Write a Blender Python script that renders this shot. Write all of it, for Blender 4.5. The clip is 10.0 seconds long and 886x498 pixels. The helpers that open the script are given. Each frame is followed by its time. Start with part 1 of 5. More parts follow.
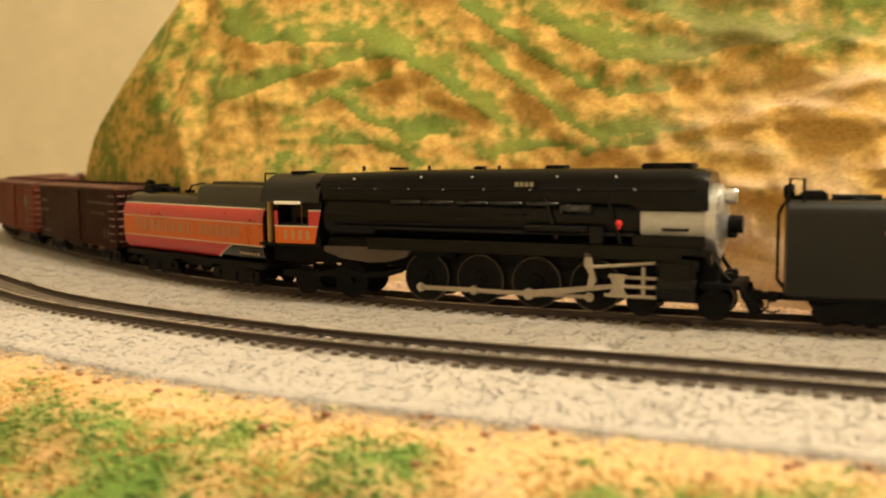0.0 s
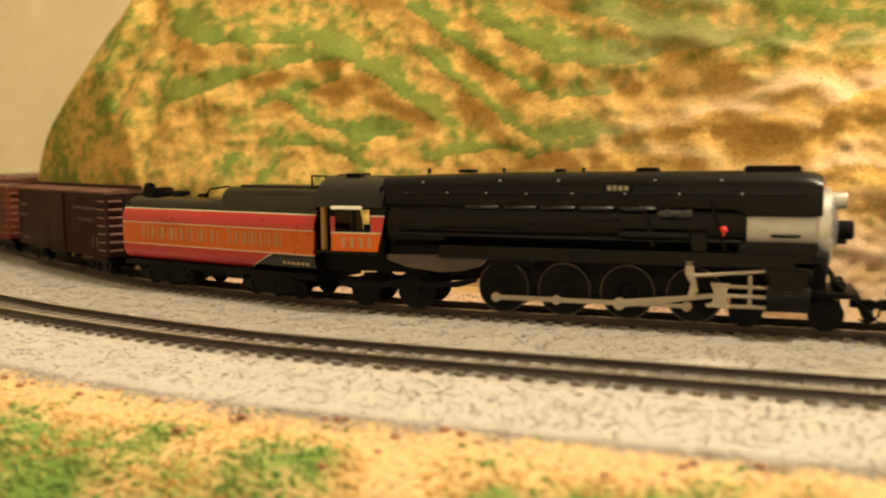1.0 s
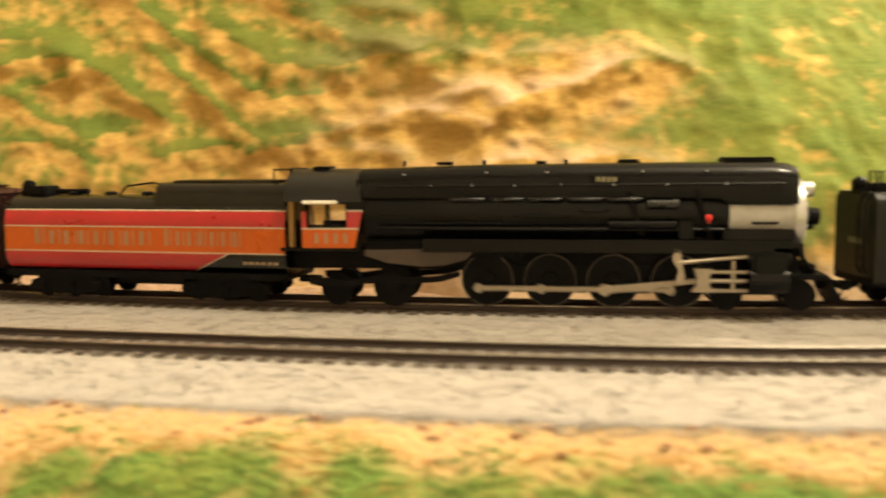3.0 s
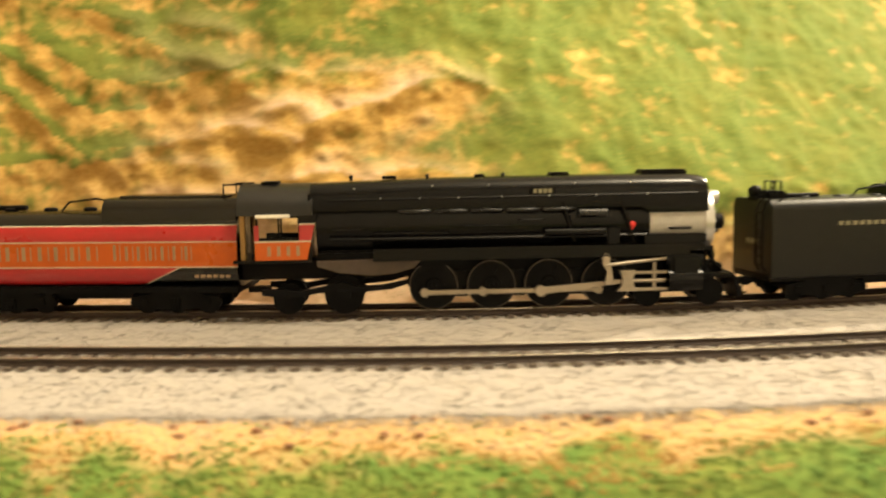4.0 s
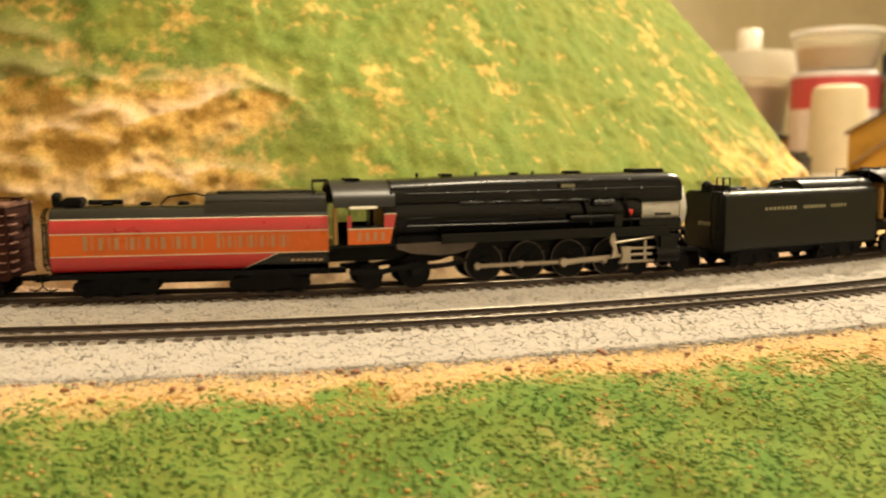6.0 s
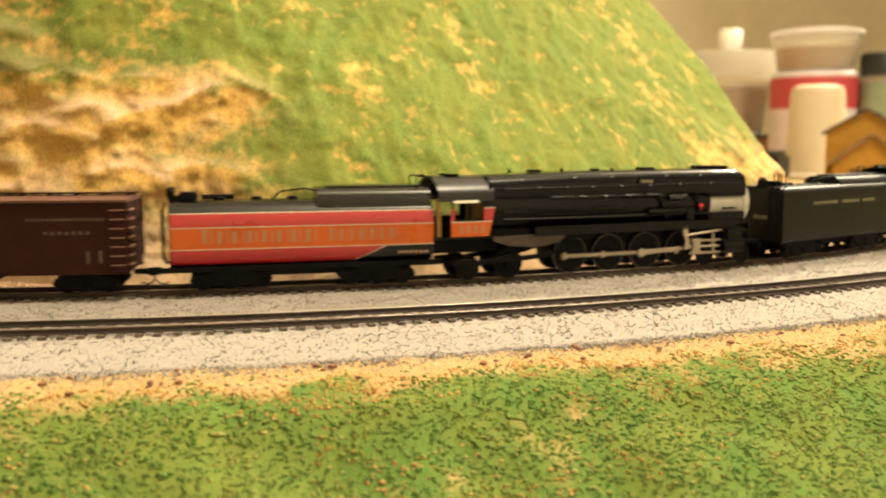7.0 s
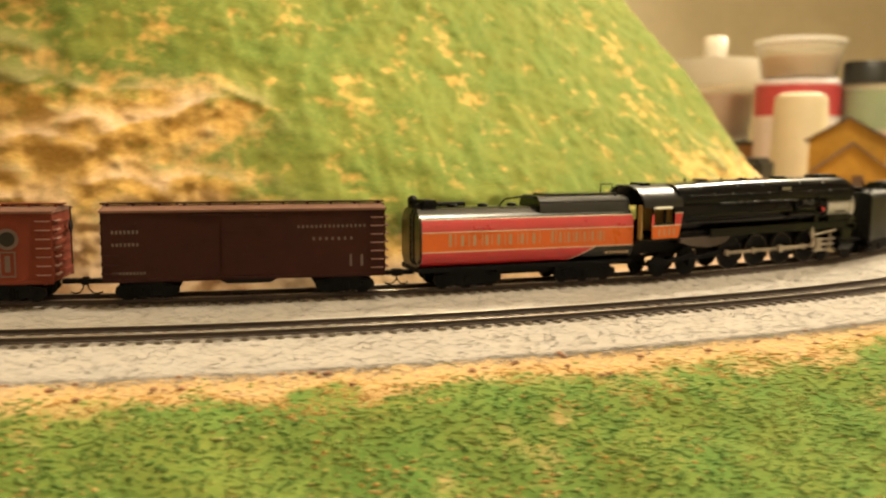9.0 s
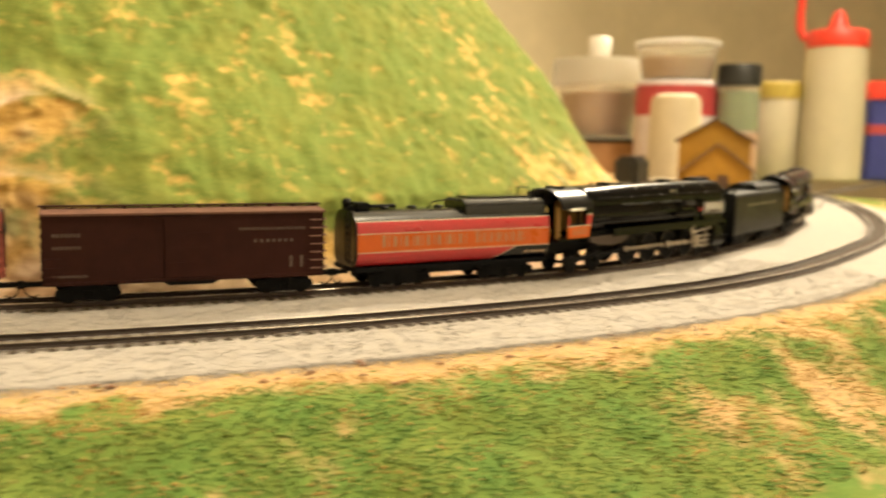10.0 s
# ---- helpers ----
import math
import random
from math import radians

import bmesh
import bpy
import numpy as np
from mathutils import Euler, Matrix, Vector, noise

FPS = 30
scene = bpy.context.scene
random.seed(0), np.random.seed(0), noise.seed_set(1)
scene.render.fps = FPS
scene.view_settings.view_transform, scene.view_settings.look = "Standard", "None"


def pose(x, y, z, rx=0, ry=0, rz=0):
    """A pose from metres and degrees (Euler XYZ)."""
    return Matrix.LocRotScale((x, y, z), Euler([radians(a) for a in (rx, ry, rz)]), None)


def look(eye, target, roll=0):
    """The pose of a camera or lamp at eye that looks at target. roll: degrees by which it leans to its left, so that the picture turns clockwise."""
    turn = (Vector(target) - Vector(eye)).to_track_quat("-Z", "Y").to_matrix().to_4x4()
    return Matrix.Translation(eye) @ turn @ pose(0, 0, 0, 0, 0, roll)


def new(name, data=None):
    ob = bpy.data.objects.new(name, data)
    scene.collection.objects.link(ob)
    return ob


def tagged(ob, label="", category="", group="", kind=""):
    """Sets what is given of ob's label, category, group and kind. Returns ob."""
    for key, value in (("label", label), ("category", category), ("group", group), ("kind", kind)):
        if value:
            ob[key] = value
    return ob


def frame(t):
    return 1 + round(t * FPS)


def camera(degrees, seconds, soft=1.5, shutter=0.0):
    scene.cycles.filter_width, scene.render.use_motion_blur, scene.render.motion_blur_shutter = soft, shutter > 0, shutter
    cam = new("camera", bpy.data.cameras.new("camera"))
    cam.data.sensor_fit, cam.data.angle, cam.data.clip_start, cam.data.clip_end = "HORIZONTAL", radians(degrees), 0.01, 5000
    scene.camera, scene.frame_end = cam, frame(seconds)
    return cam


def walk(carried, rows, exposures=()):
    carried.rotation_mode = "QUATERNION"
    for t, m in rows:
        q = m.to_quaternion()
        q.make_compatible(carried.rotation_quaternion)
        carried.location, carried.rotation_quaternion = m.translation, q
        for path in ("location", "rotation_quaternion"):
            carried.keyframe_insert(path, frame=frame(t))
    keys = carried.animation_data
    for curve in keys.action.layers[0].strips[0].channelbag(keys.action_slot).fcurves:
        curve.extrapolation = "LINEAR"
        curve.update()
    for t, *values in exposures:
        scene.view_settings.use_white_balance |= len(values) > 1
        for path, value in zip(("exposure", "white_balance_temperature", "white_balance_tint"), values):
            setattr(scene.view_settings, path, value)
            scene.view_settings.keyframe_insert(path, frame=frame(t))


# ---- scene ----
cam = camera(53.0, 10.0, soft=2.0, shutter=1.0)
PATH = [
    (0, (0.00613, -0.0133, 0.03439), (-0.03007, 0.98052, -0.07056), -0.67),
    (0.5, (0.0119, -0.01459, 0.03486), (-0.01104, 0.97957, -0.0706), -0.67),
    (1, (0.01602, -0.01459, 0.03519), (0.00427, 0.97968, -0.07111), -0.56),
    (1.5, (0.02093, -0.01854, 0.03481), (0.04368, 0.97522, -0.0744), -0.41),
    (2, (0.02605, -0.02259, 0.03388), (0.08577, 0.96991, -0.07278), -0.18),
    (3.5, (0.06739, -0.04138, 0.03389), (0.2776, 0.93, -0.07675), -0.79),
    (4, (0.07473, -0.05321, 0.03748), (0.34037, 0.90452, -0.07291), -0.87),
    (4.5, (0.07656, -0.06705, 0.03966), (0.40394, 0.87156, -0.06913), -0.67),
    (5, (0.07579, -0.07997, 0.04206), (0.44112, 0.84455, -0.0665), -0.3),
    (5.5, (0.07721, -0.08931, 0.0415), (0.47462, 0.82094, -0.07471), -0.31),
    (7, (0.07808, -0.09766, 0.04125), (0.51537, 0.79306, -0.08286), 0.03),
    (7.5, (0.0731, -0.09488, 0.04176), (0.49582, 0.80289, -0.08197), -0.02),
    (8, (0.06811, -0.09448, 0.04212), (0.47275, 0.81184, -0.07973), -0.26),
    (8.5, (0.06964, -0.09998, 0.04326), (0.48906, 0.80004, -0.07526), -0.19),
    (9, (0.07393, -0.10445, 0.04429), (0.52389, 0.78037, -0.07668), 0.29),
    (9.5, (0.08323, -0.11042, 0.04633), (0.57512, 0.75127, -0.07831), 0.77),
    (10, (0.09537, -0.11658, 0.0486), (0.63661, 0.71436, -0.08026), 1.14),
]
cam.data.dof.use_dof, cam.data.dof.focus_distance, cam.data.dof.aperture_fstop = True, 0.225, 19.0
walk(cam, [(t, look(e, g, r)) for t, e, g, r in PATH], [(0.0, -0.28), (3.5, -0.30), (4.5, -0.30), (5.5, -0.46), (7.0, -0.38), (8.5, -0.52), (10.0, -0.47)])

# ---------------------------------------------------------------- light
world = bpy.data.worlds.new("room")
world.use_nodes = True
scene.world = world
world.node_tree.nodes["Background"].inputs[0].default_value = (1.0, 0.84, 0.6, 1)
world.node_tree.nodes["Background"].inputs[1].default_value = 0.025


def room_lamp(kind, place, aim, size, watts, colour):
    data = bpy.data.lights.new("lamp", kind)
    data.energy, data.color = watts, colour
    if kind == "AREA":
        data.shape, data.size = "DISK", size
    else:
        data.shadow_soft_size = size
    ob = new("lamp", data)
    ob.matrix_world = look(place, aim)
    return ob


# two warm lamps of the room: a bare bulb over the aisle, and a shaded one to the east behind the train
room_lamp("POINT", (0.62, -0.30, 1.38), (0.62, -0.30, 0.0), 0.12, 101.0, (1.0, 0.85, 0.61))
room_lamp("AREA", (1.9, 0.8, 1.45), (0.1, 0.2, 0.0), 0.22, 120.0, (1.0, 0.85, 0.61))

# ---------------------------------------------------------------- mesh helpers (millimetres)
MM = 0.001


def part(name, bm, material, parent=None, label="", smooth=True):
    """One mesh object from a bmesh in millimetres, under a thing or a part."""
    bmesh.ops.recalc_face_normals(bm, faces=bm.faces)
    bmesh.ops.scale(bm, vec=(MM, MM, MM), verts=bm.verts)
    me = bpy.data.meshes.new(name)
    bm.to_mesh(me)
    bm.free()
    if smooth:
        me.polygons.foreach_set("use_smooth", [True] * len(me.polygons))
        me.set_sharp_from_angle(angle=radians(38))
    me.materials.append(material)
    ob = new(name, me)
    ob.parent = parent
    if label:
        ob["label"] = label
    return ob


def thing(name, label, category, group="", kind=""):
    return tagged(new(name), label, category, group, kind)


def raw(name, verts, faces, material, parent=None, smooth=False):
    """One mesh object from arrays in millimetres."""
    me = bpy.data.meshes.new(name)
    me.from_pydata((np.asarray(verts, float) * MM).tolist(), [], faces)
    if smooth:
        me.polygons.foreach_set("use_smooth", [True] * len(me.polygons))
    me.materials.append(material)
    ob = new(name, me)
    ob.parent = parent
    return ob


def box(bm, x0, x1, y0, y1, z0, z1, bevel=0.0):
    vs = [bm.verts.new(p) for p in ((x0, y0, z0), (x1, y0, z0), (x1, y1, z0), (x0, y1, z0), (x0, y0, z1), (x1, y0, z1), (x1, y1, z1), (x0, y1, z1))]
    fs = [bm.faces.new([vs[i] for i in q]) for q in ((3, 2, 1, 0), (4, 5, 6, 7), (0, 1, 5, 4), (1, 2, 6, 5), (2, 3, 7, 6), (3, 0, 4, 7))]
    if bevel > 0:
        es = list({e for f in fs for e in f.edges})
        bmesh.ops.bevel(bm, geom=es, offset=bevel, segments=2, affect="EDGES", clamp_overlap=True)
    return bm


def loft(bm, rings, cap=True, closed=True):
    """Skin through rings of points of equal count."""
    made = [[bm.verts.new(p) for p in ring] for ring in rings]
    n = len(made[0])
    for a, b in zip(made, made[1:]):
        for i in range(n if closed else n - 1):
            j = (i + 1) % n
            bm.faces.new((a[i], a[j], b[j], b[i]))
    if cap:
        bm.faces.new(made[0][::-1])
        bm.faces.new(made[-1])
    return bm


def prism(bm, outline, x0, x1):
    """An outline of (y, z) drawn out along x."""
    return loft(bm, [[(x, y, z) for y, z in outline] for x in (x0, x1)])


def plate(bm, outline, y0, y1):
    """An outline of (x, z) drawn out along y."""
    return loft(bm, [[(x, y, z) for x, z in outline] for y in (y0, y1)])


def disc_ring(axis, c, r, n, turn=0.0):
    pts = []
    for i in range(n):
        a = 2 * math.pi * i / n + turn
        u, v = r * math.cos(a), r * math.sin(a)
        pts.append({"x": (c[0], c[1] + u, c[2] + v), "y": (c[0] + u, c[1], c[2] + v), "z": (c[0] + u, c[1] + v, c[2])}[axis])
    return pts


def rod(bm, axis, c, r, length, n=16, r2=None):
    """A round bar from c along an axis."""
    d = {"x": (1, 0, 0), "y": (0, 1, 0), "z": (0, 0, 1)}[axis]
    e = [c[i] + d[i] * length for i in range(3)]
    return loft(bm, [disc_ring(axis, c, r, n), disc_ring(axis, e, r if r2 is None else r2, n)])


def turned(bm, profile, n=24, axis="z", c=(0, 0, 0)):
    """A turned body: profile of (radius, height) along an axis through c."""
    d = {"x": (1, 0, 0), "y": (0, 1, 0), "z": (0, 0, 1)}[axis]
    return loft(bm, [disc_ring(axis, [c[i] + d[i] * h for i in range(3)], max(r, 0.01), n) for r, h in profile])


def wire(bm, points, r=0.25, n=6):
    """A bent wire through points."""
    pts = [Vector(p) for p in points]
    rings = []
    for i, p in enumerate(pts):
        d = (pts[min(i + 1, len(pts) - 1)] - pts[max(i - 1, 0)]).normalized()
        u = d.orthogonal().normalized() if not rings else None
        if u is None:
            u = last - d * last.dot(d)
            u.normalize()
        last = u
        v = d.cross(u)
        rings.append([tuple(p + r * (math.cos(2 * math.pi * k / n) * u + math.sin(2 * math.pi * k / n) * v)) for k in range(n)])
    return loft(bm, rings)


def rounded(y0, y1, z0, z1, r, n=6, bottom=0.0):
    """Outline (y, z) with round top corners, and round bottom ones if asked."""
    pts = []
    rb = max(bottom, 0.05)
    for cy, cz, rr, a0 in ((y1 - rb, z0 + rb, rb, -90), (y1 - r, z1 - r, r, 0), (y0 + r, z1 - r, r, 90), (y0 + rb, z0 + rb, rb, 180)):
        for i in range(n + 1):
            a = radians(a0 + 90 * i / n)
            pts.append((cy + rr * math.cos(a), cz + rr * math.sin(a)))
    return pts


# ---------------------------------------------------------------- materials
def node_material(name):
    m = bpy.data.materials.new(name)
    m.use_nodes = True
    nt = m.node_tree
    return m, nt, nt.nodes["Principled BSDF"]


def ramp(nt, source, stops):
    r = nt.nodes.new("ShaderNodeValToRGB")
    el = r.color_ramp.elements
    while len(el) < len(stops):
        el.new(0.5)
    for e, (p, c) in zip(el, stops):
        e.position, e.color = p, (*c, 1)
    nt.links.new(source, r.inputs[0])
    return r.outputs[0]


def noise_tex(nt, scale, detail=4.0, rough=0.6, kind="Object"):
    n = nt.nodes.new("ShaderNodeTexNoise")
    c = nt.nodes.new("ShaderNodeTexCoord")
    nt.links.new(c.outputs[kind], n.inputs["Vector"])
    n.inputs["Scale"].default_value, n.inputs["Detail"].default_value, n.inputs["Roughness"].default_value = scale, detail, rough
    return n.outputs["Fac"]


def mix(nt, fac, a, b, mode="MIX"):
    n = nt.nodes.new("ShaderNodeMix")
    n.data_type, n.blend_type = "RGBA", mode
    for sock, v in ((n.inputs[0], fac), (n.inputs[6], a), (n.inputs[7], b)):
        if hasattr(v, "is_output"):
            nt.links.new(v, sock)
        else:
            sock.default_value = v if isinstance(v, float) else (*v, 1)
    return n.outputs[2]


def bump(nt, bsdf, source, strength, distance):
    b = nt.nodes.new("ShaderNodeBump")
    b.inputs["Strength"].default_value, b.inputs["Distance"].default_value = strength, distance
    nt.links.new(source, b.inputs["Height"])
    nt.links.new(b.outputs[0], bsdf.inputs["Normal"])


def paint(name, colour, rough=0.4, metal=0.0, vary=0.25, scale=300.0, relief=0.15, shine=0.5):
    """A painted or moulded surface: slight mottling, dust and fine relief."""
    m, nt, b = node_material(name)
    n1 = noise_tex(nt, scale, 5)
    n2 = noise_tex(nt, scale * 0.16, 3)
    dark = tuple(c * (1 - vary) for c in colour)
    light = tuple(min(1, c * (1 + vary * 0.6)) for c in colour)
    col = ramp(nt, n1, ((0.3, dark), (0.7, light)))
    dust = tuple(min(1, c * 1.25 + 0.0004) for c in colour)
    nt.links.new(mix(nt, ramp(nt, n2, ((0.45, (0, 0, 0)), (0.75, (0.6, 0.6, 0.6)))), col, dust), b.inputs["Base Color"])
    rr = ramp(nt, n2, ((0.3, (rough * 0.85,) * 3), (0.75, (min(1, rough * 1.3),) * 3)))
    nt.links.new(rr, b.inputs["Roughness"])
    b.inputs["Metallic"].default_value = metal
    b.inputs["Specular IOR Level"].default_value = shine
    bump(nt, b, n1, relief, 0.0003)
    return m


def clear(name, colour, rough=0.1):
    m, nt, b = node_material(name)
    b.inputs["Base Color"].default_value = (*colour, 1)
    b.inputs["Transmission Weight"].default_value = 0.85
    b.inputs["Roughness"].default_value = rough
    b.inputs["IOR"].default_value = 1.2
    return m


BLACK = paint("locomotive_black", (0.0026, 0.0026, 0.003), 0.2, 0, 0.3, 500, 0.05, 0.17)
GLOSSBLACK = paint("tender_gloss_black", (0.0026, 0.0026, 0.003), 0.2, 0, 0.2, 500, 0.04, 0.5)
ROOFGREY = paint("cab_roof_grey", (0.006, 0.006, 0.0065), 0.3, 0, 0.2, 500, 0.08, 0.4)
TENDERBLACK = paint("tender_black", (0.005, 0.0054, 0.0047), 0.38, 0, 0.3, 500, 0.08, 0.25)
FRAMEBLACK = paint("frame_black", (0.0034, 0.0033, 0.0036), 0.5, 0, 0.3, 700, 0.2, 0.09)
RED = paint("tender_red", (0.35, 0.011, 0.014), 0.30, 0, 0.08, 500, 0.03, 0.7)
ORANGE = paint("tender_orange", (0.45, 0.085, 0.009), 0.3, 0, 0.08, 500, 0.03, 0.35)
STRIPE = paint("stripe_grey", (0.45, 0.39, 0.30), 0.5, 0, 0.1)
LETTER = paint("letter_grey", (0.27, 0.18, 0.10), 0.5, 0, 0.1)
PALELETTER = paint("letter_gold", (0.22, 0.20, 0.12), 0.5, 0, 0.1)
FADED = paint("letter_faded", (0.085, 0.055, 0.043), 0.6, 0, 0.2)
SILVER = paint("smokebox_grey", (0.40, 0.385, 0.36), 0.5, 0.25, 0.15, 500, 0.1)
BRIGHT = paint("smokebox_silver", (0.52, 0.52, 0.52), 0.32, 0.9, 0.1, 700, 0.2)
PIPE = paint("pipe_grey", (0.045, 0.045, 0.046), 0.28, 0.75, 0.2, 500, 0.05)
RODMETAL = paint("rod_metal", (0.33, 0.28, 0.215), 0.45, 0.45, 0.15, 700, 0.1)
TYRE = paint("tyre_metal", (0.075, 0.064, 0.052), 0.4, 0.7, 0.2, 700, 0.1)
WHITE = paint("white_plastic", (0.8, 0.77, 0.7), 0.4, 0, 0.06, 200, 0.05)
REDDOT = paint("valve_red", (0.6, 0.02, 0.015), 0.35, 0, 0.1)
# front rungs of the boxcars, lamp light on them put into the colour
LITRUNG = paint("rung_lit_pinkish", (0.17, 0.09, 0.07), 0.6, 0, 0.1, 300, 0.1, 0.2)
WHEELRIM = paint("wheel_rim", (0.30, 0.26, 0.21), 0.4, 0.6, 0.1, 700, 0.1)
CABTAN = paint("cab_interior_tan", (0.30, 0.17, 0.045), 0.6, 0, 0.15)
BROWN = paint("boxcar_brown", (0.027, 0.009, 0.007), 0.6, 0, 0.18, 260, 0.1, 0.08)
REDBROWN = paint("boxcar_red", (0.115, 0.024, 0.013), 0.6, 0, 0.18, 260, 0.1, 0.1)
ROOFBROWN = paint("boxcar_roof", (0.12, 0.06, 0.042), 0.75, 0, 0.3, 260, 0.2, 0.12)
RAIL = paint("rail_brown", (0.034, 0.021, 0.015), 0.55, 0.1, 0.25, 400, 0.1)
RAILTOP = paint("rail_head", (0.50, 0.45, 0.38), 0.28, 0.9, 0.2, 250, 0.1)
TIE = paint("tie_brown", (0.12, 0.093, 0.072), 0.8, 0, 0.35, 900, 0.5)


def turf_material(name, tans, greens):
    """Straw coloured ground with green foam where the attribute says so."""
    m, nt, b = node_material(name)
    at = nt.nodes.new("ShaderNodeAttribute")
    at.attribute_name = "green"
    fine = noise_tex(nt, 900, 3, 0.7)
    mid = noise_tex(nt, 130, 5, 0.65)
    tan = ramp(nt, fine, tans)
    grn = ramp(nt, fine, greens)
    patch = ramp(nt, noise_tex(nt, 48, 5, 0.65), ((0.40, (0, 0, 0)), (0.70, (0.42, 0.42, 0.42))))
    grn = mix(nt, patch, grn, (0.27, 0.235, 0.045))
    add = nt.nodes.new("ShaderNodeMath")
    add.operation = "ADD"
    nt.links.new(at.outputs["Fac"], add.inputs[0])
    nt.links.new(mid, add.inputs[1])
    sel = ramp(nt, add.outputs[0], ((0.72, (0, 0, 0)), (1.22, (1, 1, 1))))
    sa = nt.nodes.new("ShaderNodeAttribute")
    sa.attribute_name = "sand"
    dry = ramp(nt, fine, ((0.3, (0.56, 0.40, 0.25)), (0.7, (0.72, 0.56, 0.39))))
    nt.links.new(mix(nt, sa.outputs["Fac"], mix(nt, sel, tan, grn), dry), b.inputs["Base Color"])
    b.inputs["Roughness"].default_value = 0.95
    b.inputs["Specular IOR Level"].default_value = 0.15
    bump(nt, b, fine, 0.4, 0.0004)
    return m


def speck_material(name, stops, rough=0.9, tint=None, foam=0.08):
    """Small loose pieces, each of its own shade."""
    m, nt, b = node_material(name)
    g = nt.nodes.new("ShaderNodeNewGeometry")
    col = ramp(nt, g.outputs["Random Per Island"], stops)
    if tint:
        patch = ramp(nt, noise_tex(nt, 60, 4, 0.6), ((0.42, (0, 0, 0)), (0.68, (0.42, 0.42, 0.42))))
        col = mix(nt, patch, col, tint)
    nt.links.new(col, b.inputs["Base Color"])
    b.inputs["Roughness"].default_value = rough
    b.inputs["Specular IOR Level"].default_value = 0.2
    if foam:
        tr = nt.nodes.new("ShaderNodeBsdfTranslucent")
        nt.links.new(col, tr.inputs["Color"])
        ms = nt.nodes.new("ShaderNodeMixShader")
        ms.inputs[0].default_value = foam
        nt.links.new(b.outputs[0], ms.inputs[1])
        nt.links.new(tr.outputs[0], ms.inputs[2])
        nt.links.new(ms.outputs[0], nt.nodes["Material Output"].inputs["Surface"])
    return m


def ballast_material():
    m, nt, b = node_material("ballast")
    fine = noise_tex(nt, 1500, 3, 0.75)
    mid = noise_tex(nt, 160, 4, 0.6)
    col = ramp(nt, fine, ((0.26, (0.20, 0.182, 0.165)), (0.42, (0.285, 0.262, 0.238)), (0.7, (0.36, 0.332, 0.30))))
    nt.links.new(mix(nt, ramp(nt, mid, ((0.4, (0, 0, 0)), (0.8, (0.5, 0.5, 0.5)))), col, (0.38, 0.335, 0.275)), b.inputs["Base Color"])
    b.inputs["Roughness"].default_value = 0.95
    bump(nt, b, fine, 0.5, 0.00016)
    return m


TURF = turf_material("hill_turf", ((0.25, (0.42, 0.24, 0.06)), (0.5, (0.57, 0.36, 0.105)), (0.75, (0.66, 0.46, 0.175))),
                     ((0.25, (0.105, 0.155, 0.030)), (0.5, (0.145, 0.195, 0.040)), (0.75, (0.21, 0.245, 0.055))))
MEADOW = turf_material("meadow_turf", ((0.25, (0.31, 0.19, 0.075)), (0.5, (0.42, 0.28, 0.125)), (0.75, (0.52, 0.38, 0.19))),
                       ((0.25, (0.07, 0.14, 0.028)), (0.5, (0.095, 0.17, 0.034)), (0.75, (0.14, 0.205, 0.042))))
BALLAST = ballast_material()
GRAIN = speck_material("ballast_grain", ((0.0, (0.17, 0.155, 0.14)), (0.12, (0.24, 0.22, 0.20)), (0.5, (0.31, 0.285, 0.258)), (1.0, (0.40, 0.37, 0.34))), foam=0.0)
GREENFOAM = speck_material("green_foam", ((0.0, (0.062, 0.13, 0.026)), (0.45, (0.088, 0.168, 0.033)), (0.85, (0.13, 0.205, 0.042)), (0.95, (0.24, 0.23, 0.06)), (1.0, (0.36, 0.33, 0.13))), tint=(0.235, 0.225, 0.042))
HILLGREEN = speck_material("hill_green_foam", ((0.0, (0.105, 0.155, 0.036)), (0.45, (0.15, 0.20, 0.048)), (0.85, (0.205, 0.24, 0.06)), (1.0, (0.36, 0.32, 0.10))), tint=(0.27, 0.25, 0.055))
SANDGRAIN = speck_material("sand_grain", ((0.0, (0.29, 0.17, 0.095)), (0.08, (0.38, 0.26, 0.155)), (0.6, (0.45, 0.325, 0.205)), (1.0, (0.51, 0.385, 0.255))))
PALESAND = speck_material("pale_sand", ((0.0, (0.42, 0.27, 0.17)), (0.3, (0.55, 0.38, 0.26)), (1.0, (0.66, 0.49, 0.36))))
HILLTAN = speck_material("hill_tan_foam", ((0.0, (0.34, 0.19, 0.058)), (0.10, (0.44, 0.27, 0.075)), (0.6, (0.53, 0.345, 0.11)), (1.0, (0.62, 0.45, 0.19))))
TANFOAM = speck_material("tan_foam", ((0.0, (0.26, 0.135, 0.035)), (0.10, (0.34, 0.185, 0.05)), (0.6, (0.42, 0.255, 0.08)), (1.0, (0.50, 0.35, 0.14))), tint=(0.33, 0.165, 0.045))
WALLPAINT = paint("wall_paint", (0.58, 0.50, 0.33), 0.8, 0, 0.05, 30, 0.05)
# ceiling and floor colours are raised to bounce more fill light
CEILPAINT = paint("ceiling_paint", (0.84, 0.79, 0.70), 0.85, 0, 0.04, 30, 0.05)
WOOD = paint("bench_wood", (0.33, 0.17, 0.07), 0.6, 0, 0.25, 40, 0.1)
PALEFLOOR = paint("room_floor", (0.42, 0.34, 0.25), 0.9, 0, 0.2, 60, 0.2)

